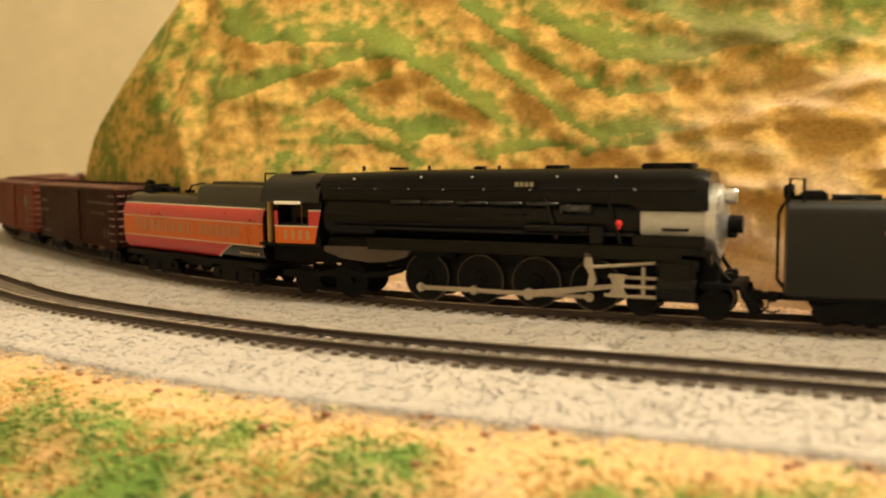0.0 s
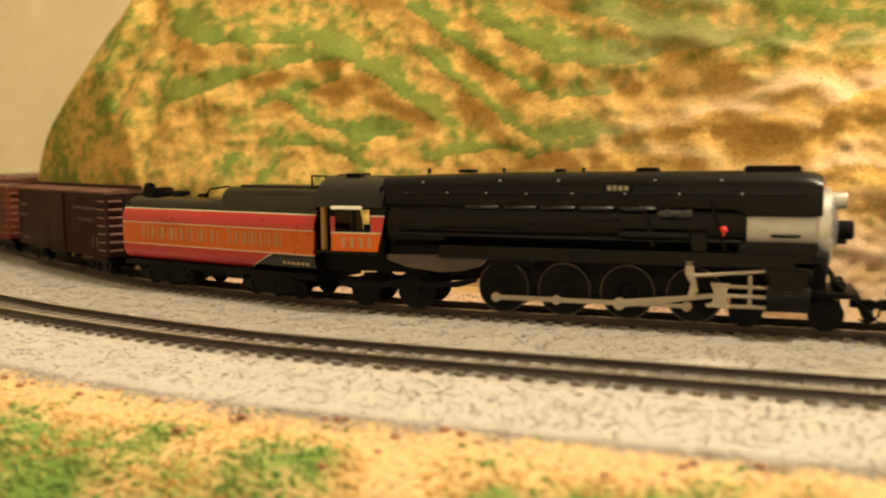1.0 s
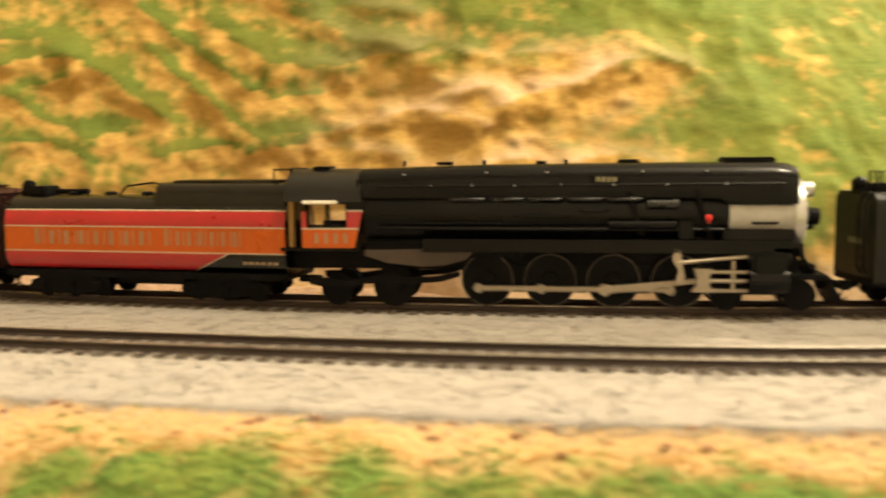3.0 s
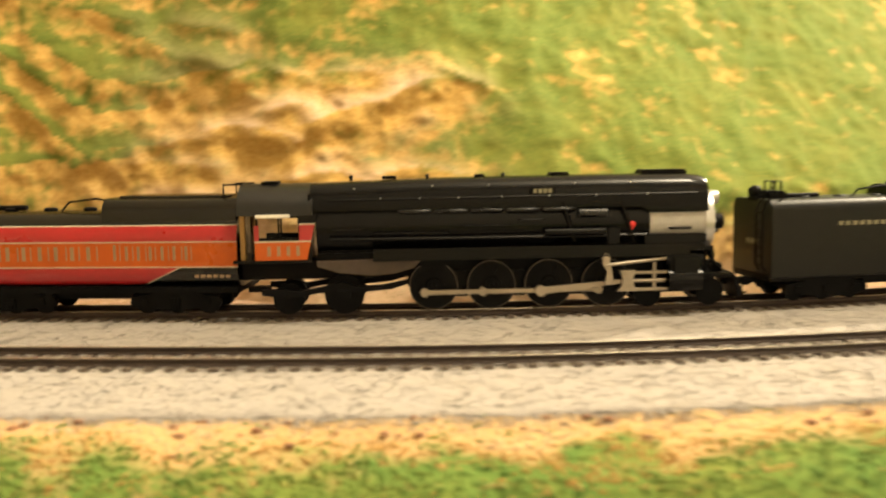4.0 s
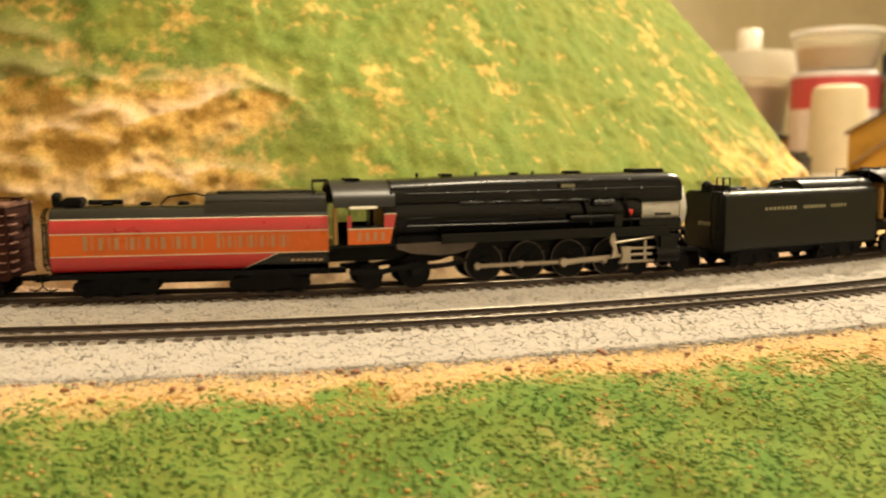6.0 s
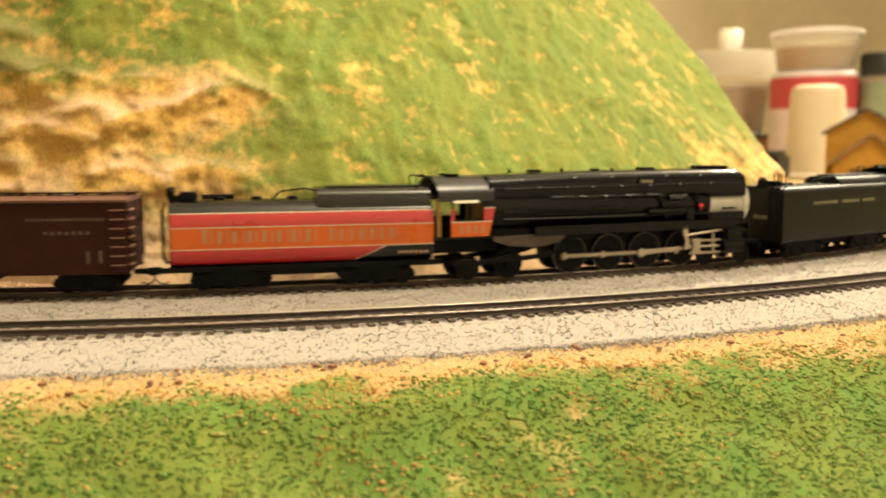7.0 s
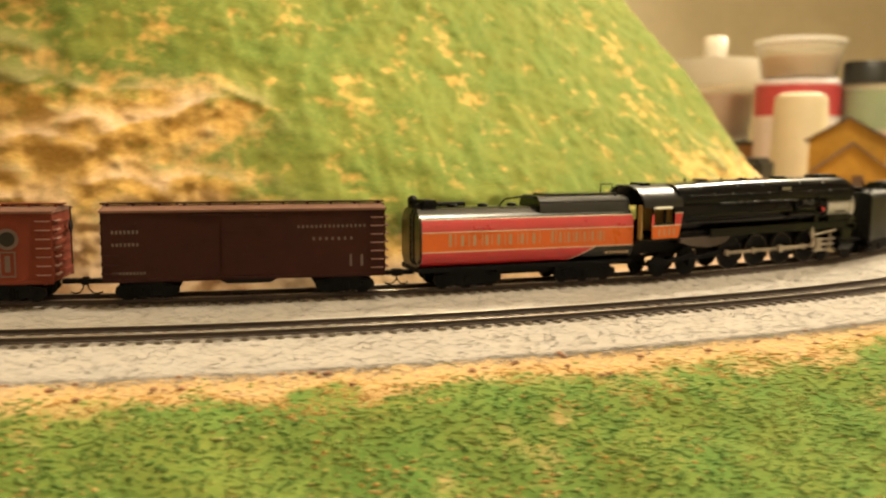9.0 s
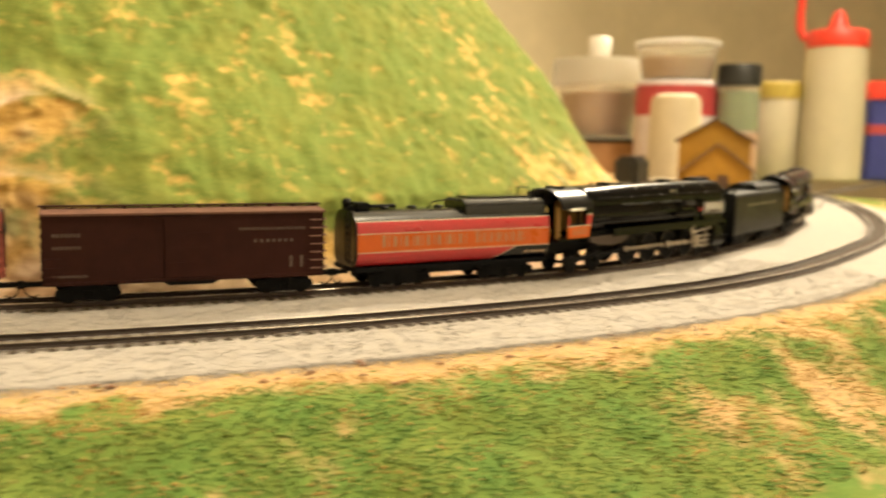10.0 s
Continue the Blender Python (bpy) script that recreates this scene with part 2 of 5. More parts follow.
# ---------------------------------------------------------------- line of the tracks (plan, millimetres)
LINE = [(-60, 640), (-175, 610), (-260, 540), (-285, 450), (-245, 365), (-180, 288), (-103, 206), (-63, 179), (-34, 161), (-9, 149), (31, 134.5), (65, 122), (116, 105.5), (150, 98),
        (193, 90), (230, 86), (271, 82.5), (324, 83), (357, 87), (404, 97), (466, 118), (530, 143), (600, 182), (680, 240), (750, 300), (820, 372), (880, 455), (920, 550)]


def resample(q):
    d = np.r_[0, np.cumsum(np.hypot(*np.diff(q, axis=0).T))]
    s = np.arange(0, d[-1], 1.0)
    return np.c_[np.interp(s, d, q[:, 0]), np.interp(s, d, q[:, 1])]


def eased(points):
    q = resample(np.array(points, float))
    w = np.hanning(91)
    w /= w.sum()
    k = np.arange(1, 46)[:, None]
    q = np.r_[q[:1] - k[::-1] * (q[1] - q[0]), q, q[-1:] + k * (q[-1] - q[-2])]
    return np.c_[np.convolve(q[:, 0], w, "valid"), np.convolve(q[:, 1], w, "valid")]


def side(q):
    t = np.gradient(q, axis=0)
    t /= np.linalg.norm(t, axis=1)[:, None]
    return np.c_[-t[:, 1], t[:, 0]]


OUTER = resample(eased(LINE))
OUTER_N = side(OUTER)
SPACING = 48.0
INNER = resample(OUTER + SPACING * OUTER_N)
INNER_N = side(INNER)


def on_line(q, s):
    i = min(max(s, 0), len(q) - 2)
    k = int(i)
    return q[k] + (q[k + 1] - q[k]) * (i - k)


def dist_to_line(x, y):
    """Signed distance from the outer centre line, plus towards the hill; and the place along it."""
    d2 = (OUTER[::4, 0] - x) ** 2 + (OUTER[::4, 1] - y) ** 2
    k = int(np.argmin(d2)) * 4
    v = np.array((x, y)) - OUTER[k]
    return float(v @ OUTER_N[k]), k

# ---------------------------------------------------------------- the room
def wall(name, x0, x1, y0, y1, z0, z1, material):
    bm = bmesh.new()
    box(bm, x0, x1, y0, y1, z0, z1)
    return tagged(part(name, bm, material, smooth=False), kind="structure")


wall("wall_north", -2400, 4700, 2250, 2350, -900, 1650, WALLPAINT)
# unseen south wall, in the pale ceiling colour to throw light at the hill
wall("wall_south_bounce", -2400, 4700, -2100, -2000, -900, 1650, CEILPAINT)
wall("wall_west", -2500, -2400, -2100, 2350, -900, 1650, WALLPAINT)
wall("wall_east", 4700, 4800, -2100, 2350, -900, 1650, WALLPAINT)
wall("ceiling", -2500, 4800, -2100, 2350, 1650, 1700, CEILPAINT)
wall("floor", -2500, 4800, -2100, 2350, -950, -900, PALEFLOOR)


# ---------------------------------------------------------------- ground of the layout
D_KEYS = [-400, -160, -100, -70, -57, -47, -38, -28, -17, -9, 0, 9, 18, 30, 39, 57, 66, 75, 400]
Z_KEYS = [-70, -46, -31, -21, -14.5, -8.5, -6, -5.2, -4.6, -3.4, -3.2, -3.4, -4.0, -4.0, -3.4, -3.4, -4.6, -4.8, -4.8]


def fine_noise(x, y, scale, seed=0.0):
    return noise.noise(Vector((x / scale, y / scale, seed)))


def make_ground():
    xs = np.unique(np.r_[np.arange(-1100, -160, 30), np.arange(-160, 420, 2.5), np.arange(420, 900, 8), np.arange(900, 1900, 40)])
    ys = np.unique(np.r_[np.arange(-420, -60, 20), np.arange(-60, 300, 2.5), np.arange(300, 700, 20), np.arange(700, 1500, 50)])
    gx, gy = np.meshgrid(xs, ys)
    flat = np.c_[gx.ravel(), gy.ravel()]
    line, nrm = OUTER[::3], OUTER_N[::3]
    d = np.empty(len(flat))
    for i in range(0, len(flat), 4000):
        c = flat[i:i + 4000]
        k = np.argmin(((c[:, None, :] - line[None]) ** 2).sum(2), axis=1)
        v = c - line[k]
        d[i:i + 4000] = np.hypot(v[:, 0], v[:, 1]) * np.sign((v * nrm[k]).sum(1))
    z = np.interp(d, D_KEYS, Z_KEYS)
    green = np.zeros(len(flat))
    for i, (x, y) in enumerate(flat):
        out = min(max((-d[i] - 24) / 30, 0), 1)
        if -160 < x < 900 and y < 420:
            z[i] += out * (3.0 * fine_noise(x, y, 38) + 1.4 * fine_noise(x, y, 12, 3) + 0.5 * fine_noise(x, y, 5.2, 5)) + 0.35 * fine_noise(x, y, 6, 7)
        edge = -d[i] + 7 * fine_noise(x, y, 16, 11) + 3 * fine_noise(x, y, 5, 13)
        east = min(max((x - 10) / 70, 0), 1)
        start = 35 - 1 * east
        g = min(max((edge - start) / 7, 0), 1)
        green[i] = g * (0.33 + 0.25 * east - 0.12 * min(max((x - 200) / 120, 0), 1) + 0.46 * fine_noise(x, y, 34, 17) + 0.38 * fine_noise(x, y, 13, 19))
    nx, ny = len(xs), len(ys)
    faces = [(j * nx + i, j * nx + i + 1, (j + 1) * nx + i + 1, (j + 1) * nx + i) for j in range(ny - 1) for i in range(nx - 1)]
    ob = raw("ground", np.c_[flat, z], faces, MEADOW, smooth=True)
    ob.data.attributes.new("green", "FLOAT", "POINT").data.foreach_set("value", green.astype(np.float32))
    shape = (ny, nx)
    return tagged(ob, kind="structure"), xs, ys, z.reshape(shape), d.reshape(shape), green.reshape(shape)


ground, GX, GY, GZ, GD, GG = make_ground()


def on_ground(x, y, table):
    """A table of the ground read between its grid lines."""
    i = np.clip(np.searchsorted(GX, x) - 1, 0, len(GX) - 2)
    j = np.clip(np.searchsorted(GY, y) - 1, 0, len(GY) - 2)
    u, v = (x - GX[i]) / (GX[i + 1] - GX[i]), (y - GY[j]) / (GY[j + 1] - GY[j])
    return (1 - v) * ((1 - u) * table[j, i] + u * table[j, i + 1]) + v * ((1 - u) * table[j + 1, i] + u * table[j + 1, i + 1])


def make_bed():
    ss = np.arange(120, len(OUTER) - 10, 3)
    ds = np.r_[-27.5, np.arange(-26, 66, 2), 67.5]
    verts, faces = [], []
    for s in ss:
        for d in ds:
            jag = 3.4 * fine_noise(s, d, 9, 31) + 2.0 * fine_noise(s, d, 3.5, 33) if d in (ds[0], ds[-1]) else 0
            x, y = OUTER[s] + OUTER_N[s] * (d + jag)
            z = np.interp(d, D_KEYS, Z_KEYS) + 0.12 + 0.88 * min(max((d + 27) / 10, 0), 1) + 0.4 * (abs(d) < 7.5 or abs(d - SPACING) < 7.5) + 0.25 * fine_noise(x, y, 4, 37)
            if d in (ds[0], ds[-1]):
                z -= 1.9
            verts.append((x, y, z))
    n = len(ds)
    for j in range(len(ss) - 1):
        for i in range(n - 1):
            faces.append((j * n + i, (j + 1) * n + i, (j + 1) * n + i + 1, j * n + i + 1))
    return tagged(raw("ballast_bed", verts, faces, BALLAST, smooth=True), "grey white crushed stone bed under both tracks", kind="structure")


make_bed()


# ---------------------------------------------------------------- hill
HX = [-140, -100, -60, -30, 20, 45, 70, 85, 100, 130, 150, 170, 210, 250, 310, 365, 410, 460]
HY = [318, 297, 283, 279, 267, 252, 238, 225, 211, 202, 194, 189, 190, 196, 207, 222, 240, 262]
HM = [0.3, 0.35, 0.35, 0.35, 0.35, 0.4, 0.45, 0.5, 0.55, 0.6, 0.75, 0.85, 0.9, 0.95, 1.0, 1.0, 1.0, 1.0]


def hill_front(x, z):
    y50, m = np.interp(x, HX, HY), np.interp(x, HX, HM)
    dz = z - 50 if z > 25 else -25 + 0.35 * (z - 25)
    return y50 + m * dz


def bell(x, z, cx, cz, rx, rz):
    return math.exp(-((x - cx) / rx) ** 2 - ((z - cz) / rz) ** 2)


# lips of the plaster ledges: height, reach above, reach below, undercut, points (x, z) along the lip
LEDGES = [
    (6.0, 9, 7, 0.7, ((25, 77), (35, 69), (45, 63), (56, 60), (67, 60), (77, 62), (93, 64))),
    (4.2, 5, 5, 0.5, ((3, 82), (18, 70), (28, 62), (37, 55), (45, 51), (62, 51))),
    (4.4, 5, 5, 0.5, ((6, 67), (25, 52), (32, 44), (41, 40), (62, 40))),
    (4.8, 6, 5, 0.6, ((-21, 67), (-6, 59), (1, 53), (13, 45))),
    (3.6, 5, 4, 0.5, ((-40, 53), (-26, 44), (-15, 39), (-3, 40))),
    (4.4, 6, 6, 0.5, ((-80, 53), (-68, 56), (-52, 61), (-37, 65), (-17, 67))),
    (3.2, 4, 3, 0.4, ((-46, 52), (-37, 55), (-20, 60))),
    (5.2, 7, 7, 0.6, ((-80, 78), (-63, 72), (-45, 72), (-30, 72), (-19, 68))),
    (3.2, 4, 4, 0.7, ((-35, 39), (-22, 36), (-13, 32))),
]
LEDGES += [
    (3.2, 4, 4, 0.5, ((10, 34), (25, 36), (40, 35), (58, 37))),
    (4.0, 6, 4, 0.7, ((54, 76), (62, 74), (71, 68), (84, 65))),
    (3.6, 5, 4, 0.7, ((42, 85), (54, 82), (62, 79))),
    (3.6, 5, 4, 0.7, ((70, 79), (81, 78), (90, 74))),
    (3.4, 5, 4, 0.6, ((-60, 92), (-30, 96), (0, 90), (20, 94))),
    (3.4, 5, 4, 0.6, ((20, 104), (60, 98), (95, 95))),
]
ROCKS = [
    (5.0, 7, 5.5, 1.0, ((105, 45), (116, 49), (129, 53), (139, 58), (147, 58))),
    (4.0, 4, 7, 0.9, ((95, 50), (103, 52), (111, 49))),
    (4.4, 4, 6, 0.9, ((77, 44), (87, 46), (96, 44), (102, 41))),
    (2.8, 4, 4, 0.9, ((113, 61), (121, 61), (129, 60))),
    (2.6, 3, 2.6, 0.9, ((64, 40), (71, 42), (78, 42))),
    (3.4, 4, 4, 0.8, ((54, 34), (66, 35), (82, 34))),
    (2.4, 4, 2.6, 0.9, ((144, 62), (152, 59), (158, 56))),
    (2.8, 3, 3, 0.9, ((126, 32), (135, 33), (146, 31))),
    (3.0, 4, 3, 0.8, ((60, 25), (75, 26), (95, 24))),
    (2.6, 3, 3, 0.8, ((88, 60), (97, 62), (108, 60))),
    (2.4, 3, 3, 0.8, ((100, 30), (112, 32), (122, 29))),
]
# bands where the straw colour shows through the green, each from (x, z) to (x, z), and its half width
STREAKS = [(136, 88, 112, 66, 3.2), (244, 92, 243, 62, 2.6), (180, 92, 158, 80, 1.8), (196, 72, 186, 60, 1.6), (345, 100, 352, 40, 5.0)]


def step(a):
    a = min(max(a, 0), 1)
    return a * a * (3 - 2 * a)


def lips(table, x, z, wob, wave):
    """Sum of the ledges at a place: how far out, how much on top of one, how much under one."""
    out = top = under = 0.0
    for h, up, dn, cut, pts in table:
        xa, xb = pts[0][0], pts[-1][0]
        if x < xa - 6 or x > xb + 6:
            continue
        for (x0, z0), (x1, z1) in zip(pts, pts[1:]):
            if x <= x1:
                break
        sd = z - (z0 + (z1 - z0) * (x - x0) / (x1 - x0)) + wob
        if sd > 3.2 * up or sd < -4 * dn:
            continue
        fade = step((x - xa + 6) / 9) * step((xb + 6 - x) / 9)
        if sd > 0:
            p = math.exp(-(sd / up) ** 1.3)
            top = max(top, fade * p)
        else:
            u = -sd / (1.6 * dn)
            p = (1 + 0.3 * cut) * math.exp(-(u / 0.85) ** 2) - 0.3 * cut * math.exp(-(u / 1.3) ** 2)
            under = max(under, fade * math.exp(-((u - 0.6) / 0.5) ** 2))
        out += fade * h * p * (0.62 + 0.3 * wave)
    return out, top, under


def hill_relief(x, z):
    """How far the plaster stands out, how green it is, and how much of it is pale sand or bare plaster, the rock foot
    paled as if lit.
    """
    v = Vector((x, z, 0))
    n55, n17, n8, n5, n2 = (noise.noise(v / q + Vector((q, 2, 5))) for q in (55, 17, 8, 5, 2.4))
    west = step((112 - x) / 50)
    rock = min(1, 1.1 * bell(x, z, 100, 42, 30, 16) + bell(x, z, 135, 53, 20, 9) + 0.8 * bell(x, z, 95, 14, 44, 12) + 0.5 * bell(x, z, 60, 24, 22, 9) + 0.7 * bell(x, z, 132, 28, 20, 6) + 0.8 * bell(x, z, 210, 12, 22, 6) + 1.0 * bell(x, z, 408, 22, 50, 19) + 0.6 * bell(x, z, 310, 8, 60, 8))
    wob = 1.6 * n17 + 1.2 * n8 + 0.8 * n5 + 0.35 * n2
    o1, t1, u1 = lips(LEDGES, x, z, wob, -0.1 + n8 + 0.6 * n17)
    o2, t2, u2 = lips(ROCKS, x, z, wob * 0.6, 0.25 + 0.9 * n8)
    out = o1 + o2
    # folds of the western flank
    for pts, h, w in ((((85, -91), (69, -97), (50, -104), (33, -112)), -6.0, 5.5), (((76, -102), (60, -110), (41, -118)), 4.0, 6.0), (((90, -74), (59, -86), (33, -89)), -3.0, 5.0)):
        zs, xs = [p[0] for p in pts][::-1], [p[1] for p in pts][::-1]
        out += h * math.exp(-((x - float(np.interp(z, zs, xs)) - 3 * n17) / w) ** 2)
    out += west * (4.5 * n55 + 1.6 * n17 + 0.8 * n8) + rock * (3.0 * n17 + 2.4 * n8 + 1.6 * abs(n5) + 0.7 * n2)
    out += (1 - west) * (1 - rock) * (3.4 * n55 + 1.5 * n17 + 0.9 * n8 + 1.4 * (1 - abs(noise.noise(Vector(((x - 0.9 * z) / 15, (z + x * 0.4) / 60, 3)))) * 3))
    out += 0.8 * n5 + 0.45 * n2
    flat = noise.noise(Vector((x / 9, z / 3.6, 4.4)))
    green = west * (0.31 + 0.46 * t1 - 0.16 * u1) + (1 - west) * 0.61 + (0.14 + 0.02 * west) * noise.noise(v / 22 + Vector((9, 9, 1))) + 0.09 * n8 + (0.20 - 0.10 * west) * flat + 0.22 * n2
    if x > 100:
        for xa, za, xb, zb, w in STREAKS:
            k = min(max(((x - xa) * (xb - xa) + (z - za) * (zb - za)) / ((xb - xa) ** 2 + (zb - za) ** 2), 0), 1)
            dd = math.hypot(x - xa - k * (xb - xa), z - za - k * (zb - za)) + 2.2 * n8 + 1.5 * n5
            green -= 0.17 * math.exp(-(dd / (2.2 * w)) ** 2)
    green = green * (1 - rock) + rock * (0.12 + 0.12 * n8)
    green -= 0.5 * step((17 - z) / 14)
    green += 0.10 * step((-90 - x) / 25) * (0.8 + n17)
    # last bell: lamp light on the rock foot put in as extra pale sand
    sand = min(max(rock * (0.22 + 0.8 * t2 - 0.5 * u2 + 0.4 * n8 + 0.3 * n5) + 0.25 * t1 * step((x - 40) / 40) + 0.8 * step((9 - z + 4 * n17) / 8) + 0.7 * bell(x, z, 98, 10, 45, 12) * (0.8 + n8), 0), 1)
    return out, green, sand


WEST = INNER[150:len(INNER) // 2]
WEST = WEST[np.argsort(WEST[:, 0])]
INNER_X, INNER_Y = WEST[:, 0], WEST[:, 1]


HILL_COLS, HILL_ROWS = 620, 190


def make_hill():
    cols, rows = HILL_COLS, HILL_ROWS
    verts, green, sand = [], [], []
    for j in range(rows + 1):
        z = -8 + 178 * j / rows
        xl, xr = -168 + 0.005 * z * z, 440 + 38 * math.exp(-max(z, 0) / 25) - 0.10 * z + 9 * math.exp(-((z - 92) / 32) ** 2) + 6 * math.exp(-((z - 68) / 20) ** 2)
        for i in range(cols + 1):
            u = i / cols
            x = xl + (xr - xl) * u
            zone = 42.0
            e = max((zone - (x - xl)) / zone, (zone - (xr - x)) / zone, 0)
            out, g, sd = hill_relief(x, z)
            y = hill_front(x, z) - out * (1 - 0.5 * e) + 85 * (1 - math.sqrt(max(1 - min(e, 0.998) ** 2, 0)))
            if x < -40:
                y = max(y, float(np.interp(x, INNER_X, INNER_Y)) + 20 + max(0, 4 - 0.4 * out))
            if j == rows:
                y += 90
            verts.append((x, y, z if j < rows else z - 8))
            green.append(g)
            sand.append(sd)
    n = cols + 1
    faces = [(j * n + i, j * n + i + 1, (j + 1) * n + i + 1, (j + 1) * n + i) for j in range(rows) for i in range(cols)]
    # back of the hill, drawn straight to the rear
    base = len(verts)
    edge = [j * n for j in range(rows + 1)] + [rows * n + i for i in range(1, n)] + [j * n + cols for j in range(rows - 1, -1, -1)]
    for k in edge:
        x, y, z = verts[k]
        verts.append((x * 0.8 + 34, 470, z))
        green.append(0.5)
        sand.append(0.0)
    for k in range(len(edge) - 1):
        faces.append((edge[k], edge[k + 1], base + k + 1, base + k))
    ob = raw("hill", verts, faces, TURF, smooth=True)
    ob.data.attributes.new("green", "FLOAT", "POINT").data.foreach_set("value", np.array(green, np.float32))
    ob.data.attributes.new("sand", "FLOAT", "POINT").data.foreach_set("value", np.array(sand, np.float32))
    return tagged(ob, "steep plaster hill covered in green and ochre turf", "hill", kind="structure")


hill = make_hill()


# ---------------------------------------------------------------- tracks
def sweep(name, q, n, outline, s0, s1, material, parent):
    """A bar of outline (across, height) along a line."""
    ss = list(range(s0, s1, 4))
    rings = [[(*(q[s] + n[s] * a), z) for a, z in outline] for s in ss]
    bm = bmesh.new()
    loft(bm, rings)
    return part(name, bm, material, parent)


def tie_mesh():
    bm = bmesh.new()
    box(bm, -0.9, 0.9, -7.0, 7.0, -2.6, -1.45, 0.18)
    bmesh.ops.scale(bm, vec=(MM, MM, MM), verts=bm.verts)
    me = bpy.data.meshes.new("tie")
    bm.to_mesh(me)
    bm.free()
    me.materials.append(TIE)
    return me


def make_track(q, n, label, s0, s1):
    track = thing("railway_track", label, "track", "parallel tracks")
    for c in (-4.85, 4.85):
        body = [(c - 0.75, -1.45), (c + 0.75, -1.45), (c + 0.75, -1.2), (c + 0.22, -1.0), (c + 0.22, -0.5), (c + 0.38, -0.3), (c + 0.38, -0.08), (c - 0.38, -0.08), (c - 0.38, -0.3), (c - 0.22, -0.5), (c - 0.22, -1.0), (c - 0.75, -1.2)]
        r = sweep("rail", q, n, body, s0, s1, RAIL, track)
        sweep("rail_head", q, n, [(c - 0.36, -0.076), (c + 0.36, -0.076), (c + 0.30, 0.0), (c - 0.30, 0.0)], s0, s1, RAILTOP, r)["label"] = "polished metal running surface"
    return track


outer_track = make_track(OUTER, OUTER_N, "empty model railway track with dark brown ties", 150, len(OUTER) - 30)
inner_track = make_track(INNER, INNER_N, "model railway track carrying the train", 150, len(INNER) - 30)
TIE_MESH = tie_mesh()


def lay_ties(q, track, s0, s1, pitch=3.9):
    s = s0
    while s < s1:
        k = int(s)
        t = q[k + 1] - q[k]
        ob = new("tie", TIE_MESH)
        ob.parent = track
        ob.matrix_basis = pose(q[k][0] * MM, q[k][1] * MM, 0, 0, 0, math.degrees(math.atan2(t[1], t[0])) + random.uniform(-1.2, 1.2))
        s += pitch

# ---------------------------------------------------------------- rolling stock
def wheelset(parent, x, r, gauge_y=4.6, thick=1.0, name="wheelset"):
    bm = bmesh.new()
    rod(bm, "y", (0, -5.2, 0), 0.6, 10.4, 8)
    for sgn in (-1, 1):
        turned(bm, [(r * 0.3, -thick / 2), (r * 0.8, -thick / 2 + 0.25), (r * 0.86, -thick / 2), (r, -thick / 2), (r, thick / 2), (r * 1.12, thick / 2), (r * 1.12, thick / 2 + 0.3), (r * 0.3, thick / 2 + 0.3)] if sgn > 0 else
               [(r * 0.3, -thick / 2 - 0.3), (r * 1.12, -thick / 2 - 0.3), (r * 1.12, -thick / 2), (r, -thick / 2), (r, thick / 2), (r * 0.86, thick / 2), (r * 0.8, thick / 2 - 0.25), (r * 0.3, thick / 2)], 20, "y", (0, sgn * gauge_y * (1), 0))
    ob = part(name, bm, FRAMEBLACK, parent)
    ob.matrix_basis = pose(x * MM, 0, r * MM)
    return ob


def truck(parent, x, axles, r=2.6, label=""):
    """A truck: side frames with journals and springs, bolster, wheels."""
    bm = bmesh.new()
    half = axles[-1] + r + 0.8
    for sgn in (-1, 1):
        y0, y1 = (5.9, 7.1) if sgn > 0 else (-7.1, -5.9)
        pts = [(-half, r * 0.9), (-half + 0.7, r * 0.55), (axles[0] + 1.0, r * 0.5), (-1.6, r * 0.25), (1.6, r * 0.25), (axles[-1] - 1.0, r * 0.5), (half - 0.7, r * 0.55), (half, r * 0.9), (half - 0.5, r * 1.45), (2.2, r * 1.95), (-2.2, r * 1.95), (-half + 0.5, r * 1.45)]
        plate(bm, [(x + a, b) for a, b in pts], y0, y1)
        for a in axles:
            box(bm, x + a - 1.0, x + a + 1.0, y1 if sgn > 0 else y0 - 0.5, (y1 + 0.5) if sgn > 0 else y0, r - 0.9, r + 1.0, 0.2)
        for k in (-0.9, 0, 0.9):
            rod(bm, "z", (x + k, sgn * 7.0, r * 0.35), 0.42, r * 0.95, 8)
    box(bm, x - 1.5, x + 1.5, -6.2, 6.2, r * 0.8, r * 2.0, 0.2)
    tr = part("truck", bm, FRAMEBLACK, parent, label)
    for a in axles:
        wheelset(tr, x + a, r)
    return tr


def coupler(parent, x, sgn, z=4.6):
    bm = bmesh.new()
    box(bm, min(x, x + sgn * 6.5), max(x, x + sgn * 6.5), -0.9, 0.9, z - 0.7, z + 0.7, 0.2)
    box(bm, min(x + sgn * 5, x + sgn * 7.4), max(x + sgn * 5, x + sgn * 7.4), -1.5, 1.5, z - 1.0, z + 1.0, 0.4)
    wire(bm, [(x + sgn * 5.6, 0, z - 0.8), (x + sgn * 5.4, 0, z - 2.2), (x + sgn * 4.4, 0.3, z - 3.4), (x + sgn * 3.0, 0.6, z - 3.7), (x + sgn * 1.8, 0.8, z - 3.2)], 0.22, 6)
    return part("coupler", bm, FRAMEBLACK, parent)


